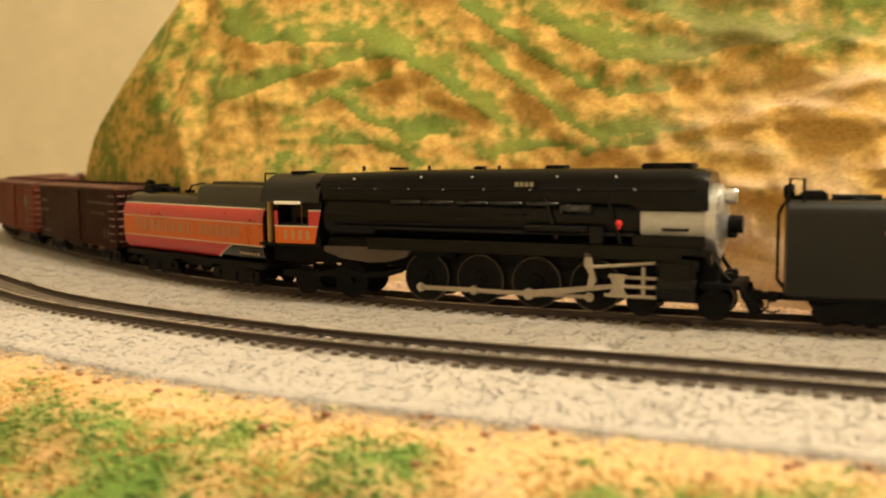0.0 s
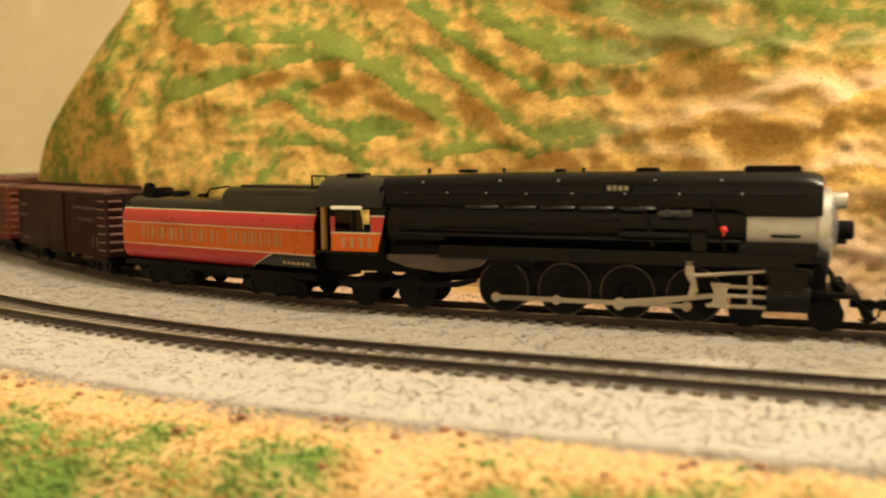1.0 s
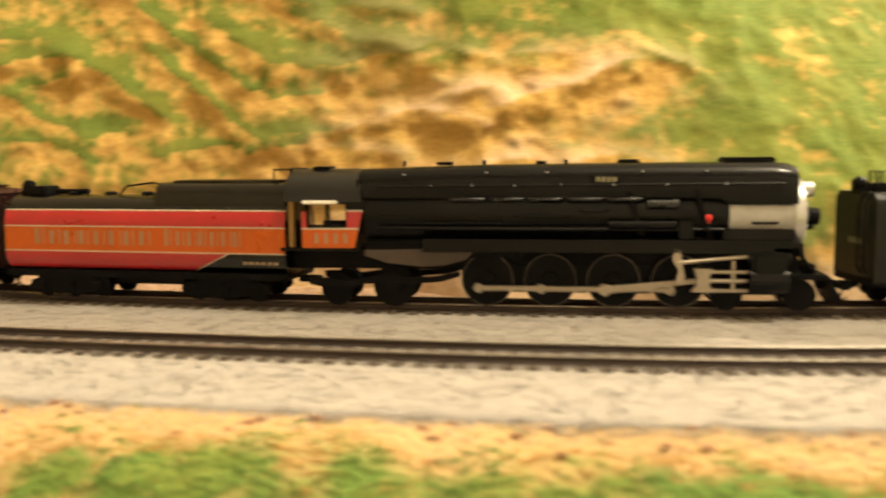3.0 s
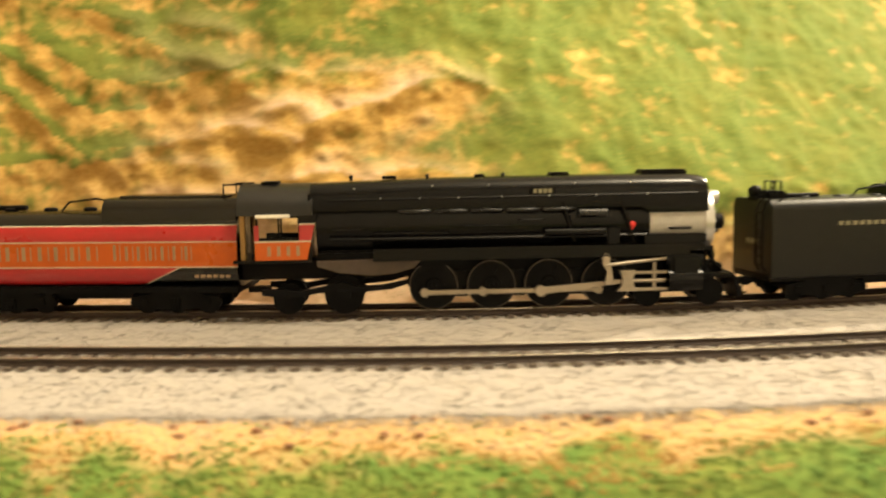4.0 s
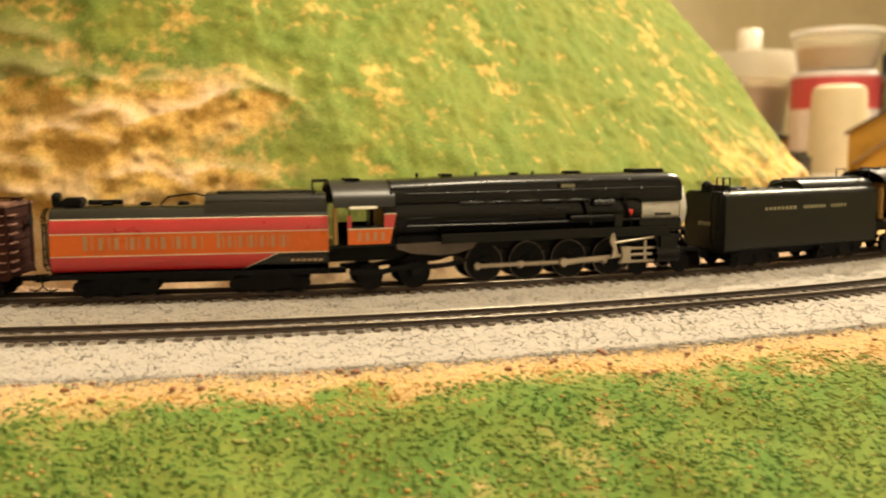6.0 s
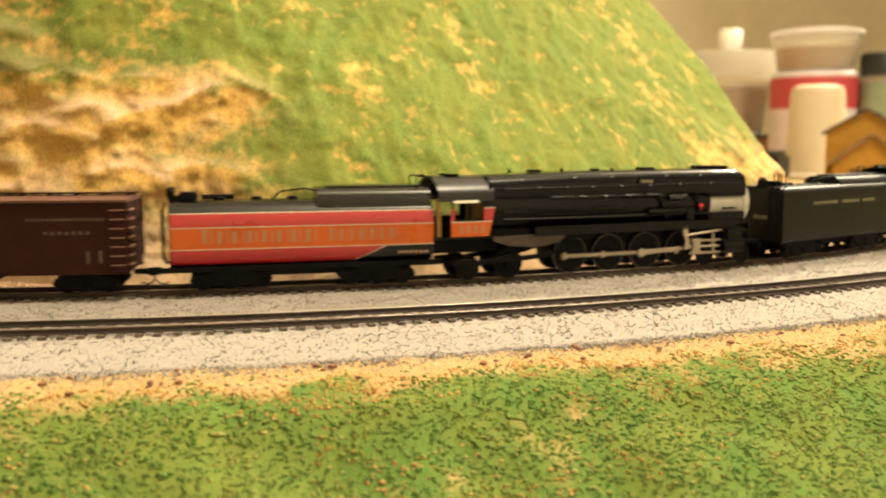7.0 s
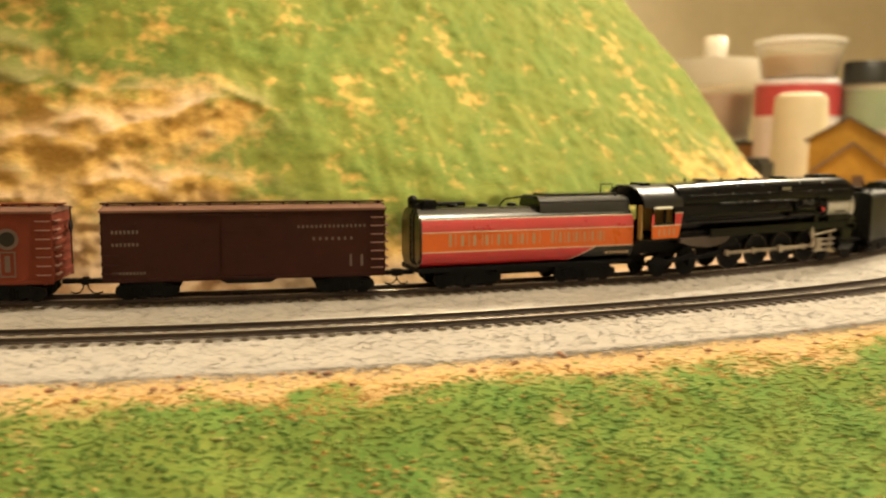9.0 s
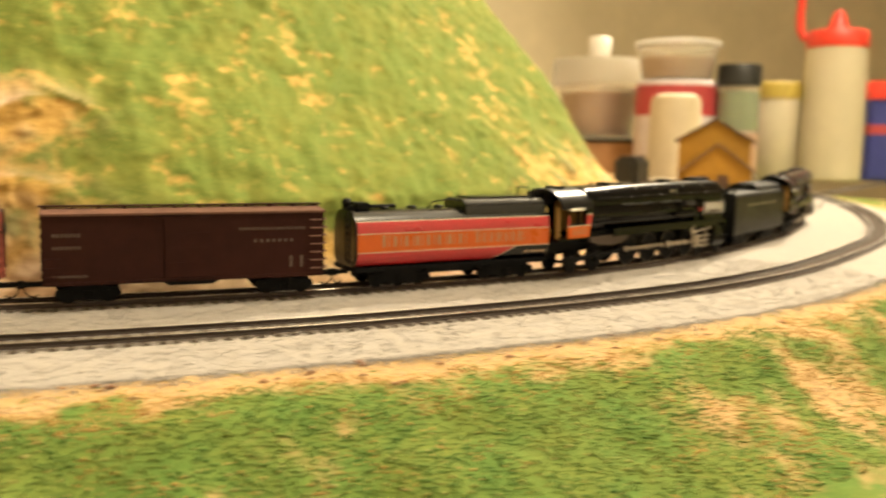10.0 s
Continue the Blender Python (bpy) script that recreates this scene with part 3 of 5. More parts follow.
def bars(parent, x0, x1, y, z0, z1, material, count, name="lettering", fill=0.7):
    """A row of plain bars."""
    bm = bmesh.new()
    w = (x1 - x0) / count
    for i in range(count):
        a, b = x0 + w * (i + 0.5 - fill / 2), x0 + w * (i + 0.5 + fill / 2)
        box(bm, a, b, y - 0.06, y, z0, z1)
    return part(name, bm, material, parent)


def stems(parent, x0, x1, y, z0, z1, material, count):
    """A row of thick and thin upright bars, a pair for each place."""
    bm = bmesh.new()
    w = (x1 - x0) / count
    for i in range(count):
        a = x0 + w * i + 0.12 * w
        tall = z1 + (0.45 if i == 0 else 0)
        box(bm, a, a + 0.24 * w, y - 0.06, y, z0, tall)
        box(bm, a + (0.52 + 0.1 * (i % 3)) * w, a + (0.60 + 0.1 * (i % 3)) * w, y - 0.06, y, z0, tall)
    return part("lettering", bm, material, parent)


def ladder(parent, x, y, z0, z1, n, along="x", half=1.6, material=None, r=0.2):
    """A column of grab irons, each a bent wire of its own."""
    for k in range(n):
        bm = bmesh.new()
        z = z0 + (z1 - z0) * (k + 0.5) / n
        if along == "x":
            back = 0.6 if y < 0 else -0.6
            wire(bm, [(x - half, y + back, z), (x - half, y, z), (x + half, y, z), (x + half, y + back, z)], r, 6)
        else:
            wire(bm, [(x - 0.6, y - half, z), (x, y - half, z), (x, y + half, z), (x - 0.6, y + half, z)], r, 6)
        part("grab_iron", bm, material or FRAMEBLACK, parent)


def boxcar(label, body_mat, emblem=False):
    car = thing("boxcar", label, "boxcar", "freight cars of the train")
    L, W = 39.0, 9.3
    bm = bmesh.new()
    box(bm, -L, L, -W, W, 5.6, 24.6, 0.25)
    body = part("body", bm, body_mat, car)
    for sgn in (-1, 1):
        bm = bmesh.new()
        box(bm, -L, L, min(sgn * W, sgn * (W + 0.35)), max(sgn * W, sgn * (W + 0.35)), 5.2, 6.2, 0.1)
        part("side_sill", bm, body_mat, body)
        for k in range(6):
            bm = bmesh.new()
            box(bm, sgn * L - 0.3, sgn * L + 0.35, -W + 0.8, W - 0.8, 7 + k * 2.8, 8.2 + k * 2.8, 0.2)
            part("end_rib", bm, body_mat, body)
        for k in range(9):
            x = (9.5 + k * 3.4)
            for e in (-1, 1):
                bm = bmesh.new()
                box(bm, e * x - 0.12, e * x + 0.12, sgn * W - 0.05, sgn * W + 0.05, 6.3, 23.6)
                part("panel_seam", bm, body_mat, body)
    bm = bmesh.new()
    prism(bm, [(-W - 0.5, 24.4), (W + 0.5, 24.4), (W + 0.5, 25.0), (0, 25.9), (-W - 0.5, 25.0)], -L - 0.3, L + 0.3)
    for k in range(13):
        x = -L + k * 2 * L / 12
        prism(bm, [(-W - 0.45, 24.95), (0, 25.85), (W + 0.45, 24.95), (0, 26.15)], x - 0.2, x + 0.2)
    roof = part("roof", bm, ROOFBROWN, car, "pale brown ribbed roof")
    bm = bmesh.new()
    for k in range(3):
        box(bm, -L - 1, L + 1, -2.0 + k * 1.4, -0.8 + k * 1.4, 26.2, 26.55, 0.05)
    for k in range(12):
        x = -L + 1 + k * (2 * L - 2) / 11
        box(bm, x - 0.3, x + 0.3, -2, 2, 25.4, 26.25)
    part("running_board", bm, body_mat, roof)
    for sgn in (-1, 1):
        bm = bmesh.new()
        y0, y1 = (W + 0.05, W + 0.55) if sgn > 0 else (-W - 0.55, -W - 0.05)
        box(bm, -7.2, 5.8, y0, y1, 6.4, 23.2, 0.12)
        for z in (10.6, 14.8, 19.0):
            box(bm, -7.0, 5.6, y0 - (0.12 if sgn < 0 else 0), y1 + (0.12 if sgn > 0 else 0), z - 0.18, z + 0.18)
        door = part("door", bm, body_mat, car)
        bm = bmesh.new()
        box(bm, -15.0, 6.4, y0 - (0.15 if sgn < 0 else 0), y1 + (0.15 if sgn > 0 else 0), 23.2, 23.75, 0.08)
        box(bm, -15.0, 6.4, y0 - (0.15 if sgn < 0 else 0), y1 + (0.15 if sgn > 0 else 0), 5.7, 6.3, 0.08)
        part("door_track", bm, body_mat, door)
        ladder(car, L - 2.4, sgn * (W + 0.7), 6.5, 23.5, 7, "x", 1.7, LITRUNG if sgn < 0 else body_mat)
        ladder(car, -L + 2.4, sgn * (W + 0.7), 6.5, 14, 3, "x", 1.7, body_mat)
    ladder(car, L + 0.9, -6.6, 6.5, 23.5, 7, "y", 1.8, LITRUNG, 0.3)
    ladder(car, -L - 0.3, 6.6, 6.5, 23.5, 7, "y", 1.8, body_mat, 0.24)
    bm = bmesh.new()
    rod(bm, "z", (L + 1.4, 3.4, 9), 0.22, 16.5, 8)
    turned(bm, [(1.6, 0), (1.7, 0.2), (1.6, 0.4)], 16, "x", (L + 1.2, 3.4, 20))
    part("brake_wheel", bm, FRAMEBLACK, car)
    bm = bmesh.new()
    box(bm, -L + 1, L - 1, -1.6, 1.6, 4.7, 5.6, 0.2)
    for sgn in (-1, 1):
        plate(bm, [(-8, 5.3), (-6, 4.2), (6, 4.2), (8, 5.3)], sgn * W - 0.4, sgn * W + 0.1)
    rod(bm, "x", (-5, -3, 4.9), 0.7, 7, 12)
    part("underframe", bm, FRAMEBLACK, car)
    for x in (-27.5, 27.5):
        truck(car, x, (-5.3, 5.3), 2.6)
    coupler(car, L - 0.5, 1)
    coupler(car, -L + 0.5, -1)
    y = -W - 0.17
    if emblem:
        bm = bmesh.new()
        turned(bm, [(2.9, 0), (2.9, -0.1)], 24, "y", (27.5, y, 17.5))
        part("round_emblem", bm, FADED, body, "round faded grey emblem")
        bm = bmesh.new()
        turned(bm, [(2.0, 0), (2.0, -0.15)], 24, "y", (27.5, y, 17.5))
        part("emblem_centre", bm, TENDERBLACK, body)
        bm = bmesh.new()
        for a, b, c, d in ((25.2, 29.4, 13.8, 14.2), (25.2, 29.4, 7.2, 7.6), (25.2, 25.6, 7.6, 13.8), (29.0, 29.4, 7.6, 13.8), (26.6, 28.0, 8.6, 13.0)):
            box(bm, a, b, y - 0.06, y, c, d)
        part("lettering", bm, FADED, body)
    else:
        bars(body, 13.5, 33.5, y, 19.5, 20.3, FADED, 16, fill=0.5)
        bars(body, 17.5, 30.0, y, 15.9, 16.8, FADED, 7, fill=0.4)
        bars(body, 28.4, 29.4, y, 8.2, 11.6, FADED, 1)
        bars(body, 31.6, 32.6, y, 8.2, 11.6, FADED, 1)
    bars(body, -36.5, -29.0, y, 18.6, 19.6, FADED, 7, fill=0.55)
    bars(body, -36.5, -29.0, y, 15.2, 16.1, FADED, 7, fill=0.55)
    bars(body, -36.5, -27.5, y, 7.4, 8.1, FADED, 10)
    return car


TW, TZ0, TZ1, TR, TB = 9.2, 6.4, 24.2, 6.6, 4.2      # tank section: half width, floor, top, upper and lower corner radius


def tank_side(z):
    """Half width of the tank at a height."""
    if z > TZ1 - TR:
        return TW - TR + math.sqrt(max(TR ** 2 - (z - TZ1 + TR) ** 2, 0))
    if z < TZ0 + TB:
        return TW - TB + math.sqrt(max(TB ** 2 - (TZ0 + TB - z) ** 2, 0))
    return TW


def tank_band(name, za, zb, xa, xb, material, parent, label, out=0.12, skew=0.0):
    """A painted band that follows the tank's curved side; skew slants its front end."""
    bm = bmesh.new()
    rings = []
    for k in range(11):
        z = za + (zb - za) * k / 10
        y, x = tank_side(z), xb - skew * (zb - z) / (zb - za)
        rings.append([(xa, -y - out, z), (x, -y - out, z), (x, -y + 0.5, z), (xa, -y + 0.5, z)])
    loft(bm, rings)
    return part(name, bm, material, parent, label)


def tender(label, painted):
    t = thing("tender", label, "tender", "tenders of the train")
    dark = GLOSSBLACK if painted else TENDERBLACK
    x0, x1 = (-70.5, 2.0)
    bm = bmesh.new()
    low = rounded(-TW, TW, TZ0, TZ1, TR, 10, TB) if painted else rounded(-TW, TW, TZ0 - 0.6, TZ1 + 0.4, 2.6, 8, 0.5)
    prism(bm, low, x0, x1)
    body = part("body", bm, dark, t)
    bm = bmesh.new()
    rear = -30.7 if painted else -34.0
    prism(bm, rounded(-7.6, 7.6, 21.0, 27.3, 3.6, 8), rear, x1 - 0.5)
    box(bm, rear + 3, x1 - 3, -4.5, 4.5, 27.2, 27.8, 0.2)
    part("fuel_bunker", bm, dark, t, "raised rounded bunker top")
    bm = bmesh.new()
    for k in range(3):
        x = -37 - k * 10
        turned(bm, [(1.5, 0), (1.6, 0.7), (1.2, 1.0)], 14, "z", (x, 0, 24.0))
    box(bm, -68, -63, -3.4, 3.4, 24.0, 26.4, 0.5)
    rod(bm, "x", (-62, 0, 25.0), 0.7, 9, 10)
    part("hatch", bm, FRAMEBLACK, t)
    for pts in ([(rear, -3, 26.5), (rear - 3, -3, 27.2), (rear - 10, -3, 26.4), (rear - 12, -3, 24.3)], [(-2, -5, 27.2), (-2, -5, 30.2), (2.5, -5, 30.2), (2.5, -5, 27.0)], [(-2, 5, 27.2), (-2, 5, 30.2), (2.5, 5, 30.2), (2.5, 5, 27.0)]):
        bm = bmesh.new()
        wire(bm, pts, 0.26)
        part("handrail", bm, FRAMEBLACK, t)
    bm = bmesh.new()
    wire(bm, [(x0 - 0.7, -7.5, 24), (x0 - 1.6, -7.5, 22), (x0 - 1.6, -7.5, 9), (x0 - 0.6, -7.5, 7.5)], 0.3)
    wire(bm, [(x0 - 0.7, -4.6, 24), (x0 - 1.6, -4.6, 22), (x0 - 1.6, -4.6, 9), (x0 - 0.6, -4.6, 7.5)], 0.3)
    for k in range(7):
        wire(bm, [(x0 - 1.6, -7.5, 9 + 2.1 * k), (x0 - 1.6, -4.6, 9 + 2.1 * k)], 0.22)
    if not painted:
        for y in (-7.5, -4.6):
            wire(bm, [(x0 - 0.9, y, 23.6), (x0 + 0.4, y, 25), (x0 + 0.4, y, 29), (x0 + 3, y, 29), (x0 + 3, y, 23)], 0.26)
    part("ladder", bm, FRAMEBLACK, t)
    bm = bmesh.new()
    turned(bm, [(1.5, 0), (1.7, -1.2), (1.1, -2.2)], 16, "x", (x0 + 1.5, 0, 26.2))
    box(bm, x0 - 0.4, x0 + 3, -2, 2, 24, 25.5, 0.3)
    part("rear_lamp", bm, FRAMEBLACK, t)
    if painted:
        y = -TW - 0.12
        zs = (6.9, 11.3, 17.2, 21.0)
        tank_band("lower_band", zs[0], zs[1], x0 + 0.4, x1 - 13.5, RED, t, "red painted band", 0.12, 9.5)
        tank_band("middle_band", zs[1], zs[2], x0 + 0.4, x1, ORANGE, t, "orange painted band")
        tank_band("upper_band", zs[2], zs[3], x0 + 0.4, x1, RED, t, "red painted band")
        for z in zs[1:]:
            tank_band("stripe", z - 0.14, z + 0.14, x0 + 0.4, x1, STRIPE, t, "thin silver grey lining", 0.17)
        bm = bmesh.new()
        loft(bm, [[(xx + dx, -tank_side(z) + dy, z) for dx, dy in ((-0.3, -0.17), (0.3, -0.17), (0.3, 0.3), (-0.3, 0.3))] for xx, z in [(x1 - 23 + 9.5 * k / 8, zs[0] + (zs[1] - zs[0]) * k / 8) for k in range(9)]])
        part("stripe", bm, STRIPE, t, "thin silver grey lining")
        for xa, xb, k in ((-62.2, -30.6, 8), (-27.9, -7.9, 7)):
            stems(t, xa, xb, y - 0.03, 12.9, 16.2, LETTER, k)
        bars(t, -8.5, 0.5, -TW - 0.05, 8.8, 9.5, LETTER, 6)
    else:
        y = -TW - 0.05
        for xa, xb, k in ((-53.5, -38.5, 8), (-35.5, -24.5, 7), (-22, -14, 5)):
            bars(t, xa, xb, -TW - 0.03, 18.2, 19.2, PALELETTER, k, "lettering", 0.6)
        bm = bmesh.new()
        for k in range(5):
            box(bm, x0 - 0.06, x0 + 0.02, -2.6 + 1.1 * k, -1.9 + 1.1 * k, 13.5, 14.8)
        part("lettering", bm, PALELETTER, t)
    bm = bmesh.new()
    box(bm, x0 - 0.3, x1, -8.6, 8.6, 5.0, 6.6, 0.3)
    box(bm, x0 + 26, x0 + 46, -5.5, 5.5, 3.2, 5.2, 0.4)
    for x in (x0 + 26, x0 + 46):
        rod(bm, "y", (x, -8.2, 4.8), 0.9, 3, 10)
    part("underframe", bm, FRAMEBLACK, t)
    for x in (x0 + 16, x1 - 16):
        truck(t, x, (-7.6, 0.0, 7.6), 2.7)
    coupler(t, x0 + 1, -1)
    bm = bmesh.new()
    box(bm, x1, x1 + 5, -1.5, 1.5, 4, 5.4, 0.2)
    part("drawbar", bm, FRAMEBLACK, t)
    return t


DRIVERS = (0.0, 13.66, 27.3, 41.0)
DRIVER_R = 5.75


def driver(parent, x):
    """A spoked driving wheelset with tyres, counterweight and crank pin."""
    bm = bmesh.new()
    rod(bm, "y", (0, -5, 0), 1.0, 10, 10)
    for sgn in (-1, 1):
        y = sgn * 5.2
        turned(bm, [(0.4, -0.6), (1.7, -0.6), (1.9, -0.25), (3.2, -0.15), (4.6, -0.35), (4.9, -0.45), (5.5, -0.45), (5.5, 0.45), (4.9, 0.45), (4.6, 0.35), (3.2, 0.15), (1.9, 0.25), (1.7, 0.6), (0.4, 0.6)], 28, "y", (0, y, 0))
        a0 = 0.6
        loft(bm, [[(r * math.cos(a), yy, r * math.sin(a)) for r, yy in ((2.6, y - 0.45), (4.9, y - 0.45), (4.9, y + 0.45), (2.6, y + 0.45))] for a in [math.pi - a0 + 2 * a0 * k / 6 for k in range(7)]])
        rod(bm, "y", (2.6, y - 0.7, 0), 1.2, 1.4, 12)
    w = part("driving_wheel", bm, FRAMEBLACK, parent)
    bm = bmesh.new()
    for sgn in (-1, 1):
        y = sgn * 5.2
        prof = [(5.52, -0.5), (DRIVER_R, -0.5), (DRIVER_R, 0.5), (5.52, 0.5)]
        rings = [disc_ring("y", (0, y + h, 0), r, 36) for r, h in prof]
        loft(bm, rings + [rings[0]], cap=False)
    part("tyre", bm, TYRE, w, "bright metal tyre")
    bm = bmesh.new()
    for sgn in (-1, 1):
        turned(bm, [(0.7, 0), (0.6, sgn * 0.7)], 12, "y", (0, sgn * 5.8, 0))
    part("hub", bm, FRAMEBLACK, w)
    w.matrix_basis = pose(x * MM, 0, DRIVER_R * MM)
    return w


def locomotive(label, painted):
    """Origin: rail level under the rear driving axle; +x is ahead."""
    L = thing("steam_locomotive", label, "locomotive", "locomotives of the train")
    dark = BLACK
    # boiler with its flat-sided upper casing
    def ring(x, r, zc, n=28):
        return [(x, r * math.cos(a), zc + r * math.sin(a)) for a in [2 * math.pi * k / n for k in range(n)]]
    bm = bmesh.new()
    loft(bm, [ring(-27, 8.4, 20.4), ring(2, 8.4, 20.4), ring(20, 7.9, 20.2), ring(50, 7.5, 20.0), ring(52, 7.5, 20.0)])
    boiler = part("boiler", bm, dark, L)
    bm = bmesh.new()
    def casing(x, w, z1, z0=23.8):
        return [(x, y, z) for y, z in rounded(-w, w, z0, z1, 4.2, 7)]
    loft(bm, [casing(-28.2, 8.3, 30.2), casing(0, 8.1, 31.0), casing(40, 7.8, 31.2), casing(49, 7.8, 31.2, 23.6), casing(51, 7.8, 31.2, 22.3), casing(60, 7.8, 31.2, 22.3), casing(63.2, 7.8, 30.9, 22.3), casing(64.8, 7.7, 30.2, 22.6)])
    case = part("skyline_casing", bm, dark, L)
    for name, x0, x1, w, h in (("sand_hatch", -12, -8, 2.2, 31.6), ("sand_hatch", 10, 13, 1.6, 31.7), ("steam_dome_lid", 28, 33, 2.4, 31.9), ("chimney", 50, 61, 3.4, 32.2)):
        bm = bmesh.new()
        box(bm, x0, x1, -w, w, 30.9, h, 0.4)
        part(name, bm, FRAMEBLACK, case)
    for x in (-19, -1, 17):
        bm = bmesh.new()
        turned(bm, [(0.5, 0), (0.35, 0.6), (0.55, 0.8), (0.3, 1.3)], 10, "z", (x, -1.5, 30.7))
        part("whistle_valve", bm, FRAMEBLACK, case)
    bm = bmesh.new()
    rod(bm, "x", (51, 0, 20.0), 7.55, 13.2, 32)
    box(bm, 52, 63, -7.8, -5.2, 14.8, 15.6, 0.2)
    part("smokebox", bm, SILVER, L, "matt silver grey smokebox band")
    bm = bmesh.new()
    turned(bm, [(7.9, -1.2), (7.9, 0.9), (6.6, 1.3), (6.2, 1.2), (5.6, 1.5), (3.4, 2.3), (1.2, 2.5), (1.2, 3.4), (0.3, 3.6)], 32, "x", (65.4, 0, 20.0))
    for k in range(20):
        a = 2 * math.pi * k / 20
        rod(bm, "x", (66.2, 7.1 * math.cos(a), 20 + 7.1 * math.sin(a)), 0.33, 0.5, 6)
    front = part("smokebox_front", bm, BRIGHT, L, "shiny silver smokebox door with bolts")
    bm = bmesh.new()
    turned(bm, [(1.5, 0), (1.7, 1.0), (1.7, 2.6), (1.5, 2.8)], 16, "x", (66.6, 0, 25.2))
    part("marker_lamp", bm, BRIGHT, front)
    bm = bmesh.new()
    turned(bm, [(1.2, 0), (1.9, 1.2), (1.9, 4.0), (1.6, 4.2)], 16, "x", (66.6, 0, 19.4))
    box(bm, 66.0, 69.6, -1.2, 1.2, 16.6, 17.8, 0.2)
    head = part("headlight", bm, FRAMEBLACK, L, "black round headlight")
    bm = bmesh.new()
    turned(bm, [(1.5, 0), (1.5, 0.1)], 16, "x", (70.75, 0, 19.4))
    part("lens", bm, paint("headlight_lens", (0.16, 0.15, 0.13), 0.1, 0.3, 0.1), head, "unlit grey glass lens")
    # running boards, piping and fittings
    for sgn in (-1, 1):
        y0, y1 = (-9.2, -6.0) if sgn < 0 else (6.0, 9.2)
        bm = bmesh.new()
        box(bm, -14, 63.5, y0, y1, 14.2, 15.0, 0.12)
        ys = sgn * 9.2
        box(bm, -14, 60, min(ys, ys - sgn * 0.4), max(ys, ys - sgn * 0.4), 12.2, 14.2, 0.1)
        plate(bm, [(60, 14.4), (65.5, 14.4), (66, 11.6), (65.4, 11.6), (64.6, 13.4), (60, 13.4)], min(ys, ys - sgn * 2.4), max(ys, ys - sgn * 2.4))
        part("running_board", bm, dark, L)
    for sgn in (-1, 1):
        bm = bmesh.new()
        box(bm, 49.5, 64.2, *sorted((sgn * 6.6, sgn * 8.5)), 15.0, 17.3, 0.3)
        part("smokebox_step", bm, dark, L)
    bm = bmesh.new()
    for sgn in (-1, 1):
        y = sgn * 8.7
        wire(bm, [(-24, sgn * 8.7, 26.4), (62, sgn * 8.1, 26.8)], 0.26)
        wire(bm, [(-24, sgn * 8.7, 17.4), (8, sgn * 8.8, 17.2), (30, sgn * 8.6, 17.2), (50, sgn * 8.1, 17.2)], 0.34)
        wire(bm, [(30, sgn * 7.6, 25), (31, sgn * 8.3, 23), (33, sgn * 8.6, 16)], 0.5)
        wire(bm, [(44, sgn * 7.6, 25.5), (45, sgn * 8.2, 22), (47, sgn * 8.4, 15.4)], 0.4)
        rod(bm, "x", (26, sgn * 8.9, 18.3), 0.8, 14, 12)
        box(bm, 40.5, 43.5, min(sgn * 7.6, sgn * 9.2), max(sgn * 7.6, sgn * 9.2), 15.2, 19, 0.3)
    part("piping", bm, dark, L)
    for sgn in (-1, 1):
        for k in range(5):
            bm = bmesh.new()
            x0 = -8 + k * 8.4
            wire(bm, [(x0, sgn * 7.6, 23.6), (x0 + 0.8, sgn * 8.45, 23.6), (x0 + 7.0, sgn * 8.4, 23.6), (x0 + 7.6, sgn * 7.6, 23.6)], 0.36)
            part("steam_pipe", bm, PIPE, L, "dark grey steel pipe")
        bm = bmesh.new()
        rod(bm, "x", (34, sgn * 8.3, 22.6), 0.95, 6.5, 14)
        part("feedwater_tank", bm, PIPE, L, "dark grey steel cylinder")
        bm = bmesh.new()
        wire(bm, [(55.6, sgn * 7.2, 18.6), (55.8, sgn * 7.9, 18.5), (60.6, sgn * 7.9, 18.5), (60.8, sgn * 7.2, 18.6)], 0.28)
        part("grab_bar", bm, FRAMEBLACK, L)
        for xa, xb, z in ((-24, -16, 19.6), (-14, 4, 18.6), (20, 26, 21.2), (6, 18, 20.0)):
            bm = bmesh.new()
            wire(bm, [(xa, sgn * 7.6, z), (xa + 0.6, sgn * 8.75, z), (xb - 0.6, sgn * 8.6, z), (xb, sgn * 7.6, z)], 0.22)
            part("thin_pipe", bm, dark, L)
    # handrail knobs in bright silver, put in as the glints along the boiler
    for x, z in ((-22, 26.5), (-12, 26.6), (-3, 26.6), (6, 26.6), (16, 26.7), (27, 26.7), (38, 26.7), (50, 26.8), (-18, 29.0), (0, 29.4), (13, 29.4), (33, 29.5), (46, 29.5)):
        for sgn in (-1, 1):
            bm = bmesh.new()
            yy = sgn * (8.1 if z < 28 else 7.7)
            rod(bm, "y", (x, yy, z), 0.16, sgn * 0.7, 6)
            turned(bm, [(0.1, 0), (0.2, 0.15), (0.2, 0.35), (0.1, 0.45)], 8, "y", (x, yy + sgn * 0.6, z))
            part("glint_knob", bm, BRIGHT, L, "tiny silver handrail knob put in as a glint")
    bm = bmesh.new()
    turned(bm, [(0.3, 0), (0.7, -0.4), (0.8, -0.7), (0.4, -1.0)], 12, "y", (46.6, -7.6, 19.6))
    box(bm, 46.4, 46.8, -8.4, -7.4, 18.4, 19.6)
    part("red_valve", bm, REDDOT, L, "small red valve handle")
    bm = bmesh.new()
    box(bm, 22.5, 28.5, -8.3, -7.4, 27.0, 28.6, 0.15)
    nb = part("number_box", bm, FRAMEBLACK, L)
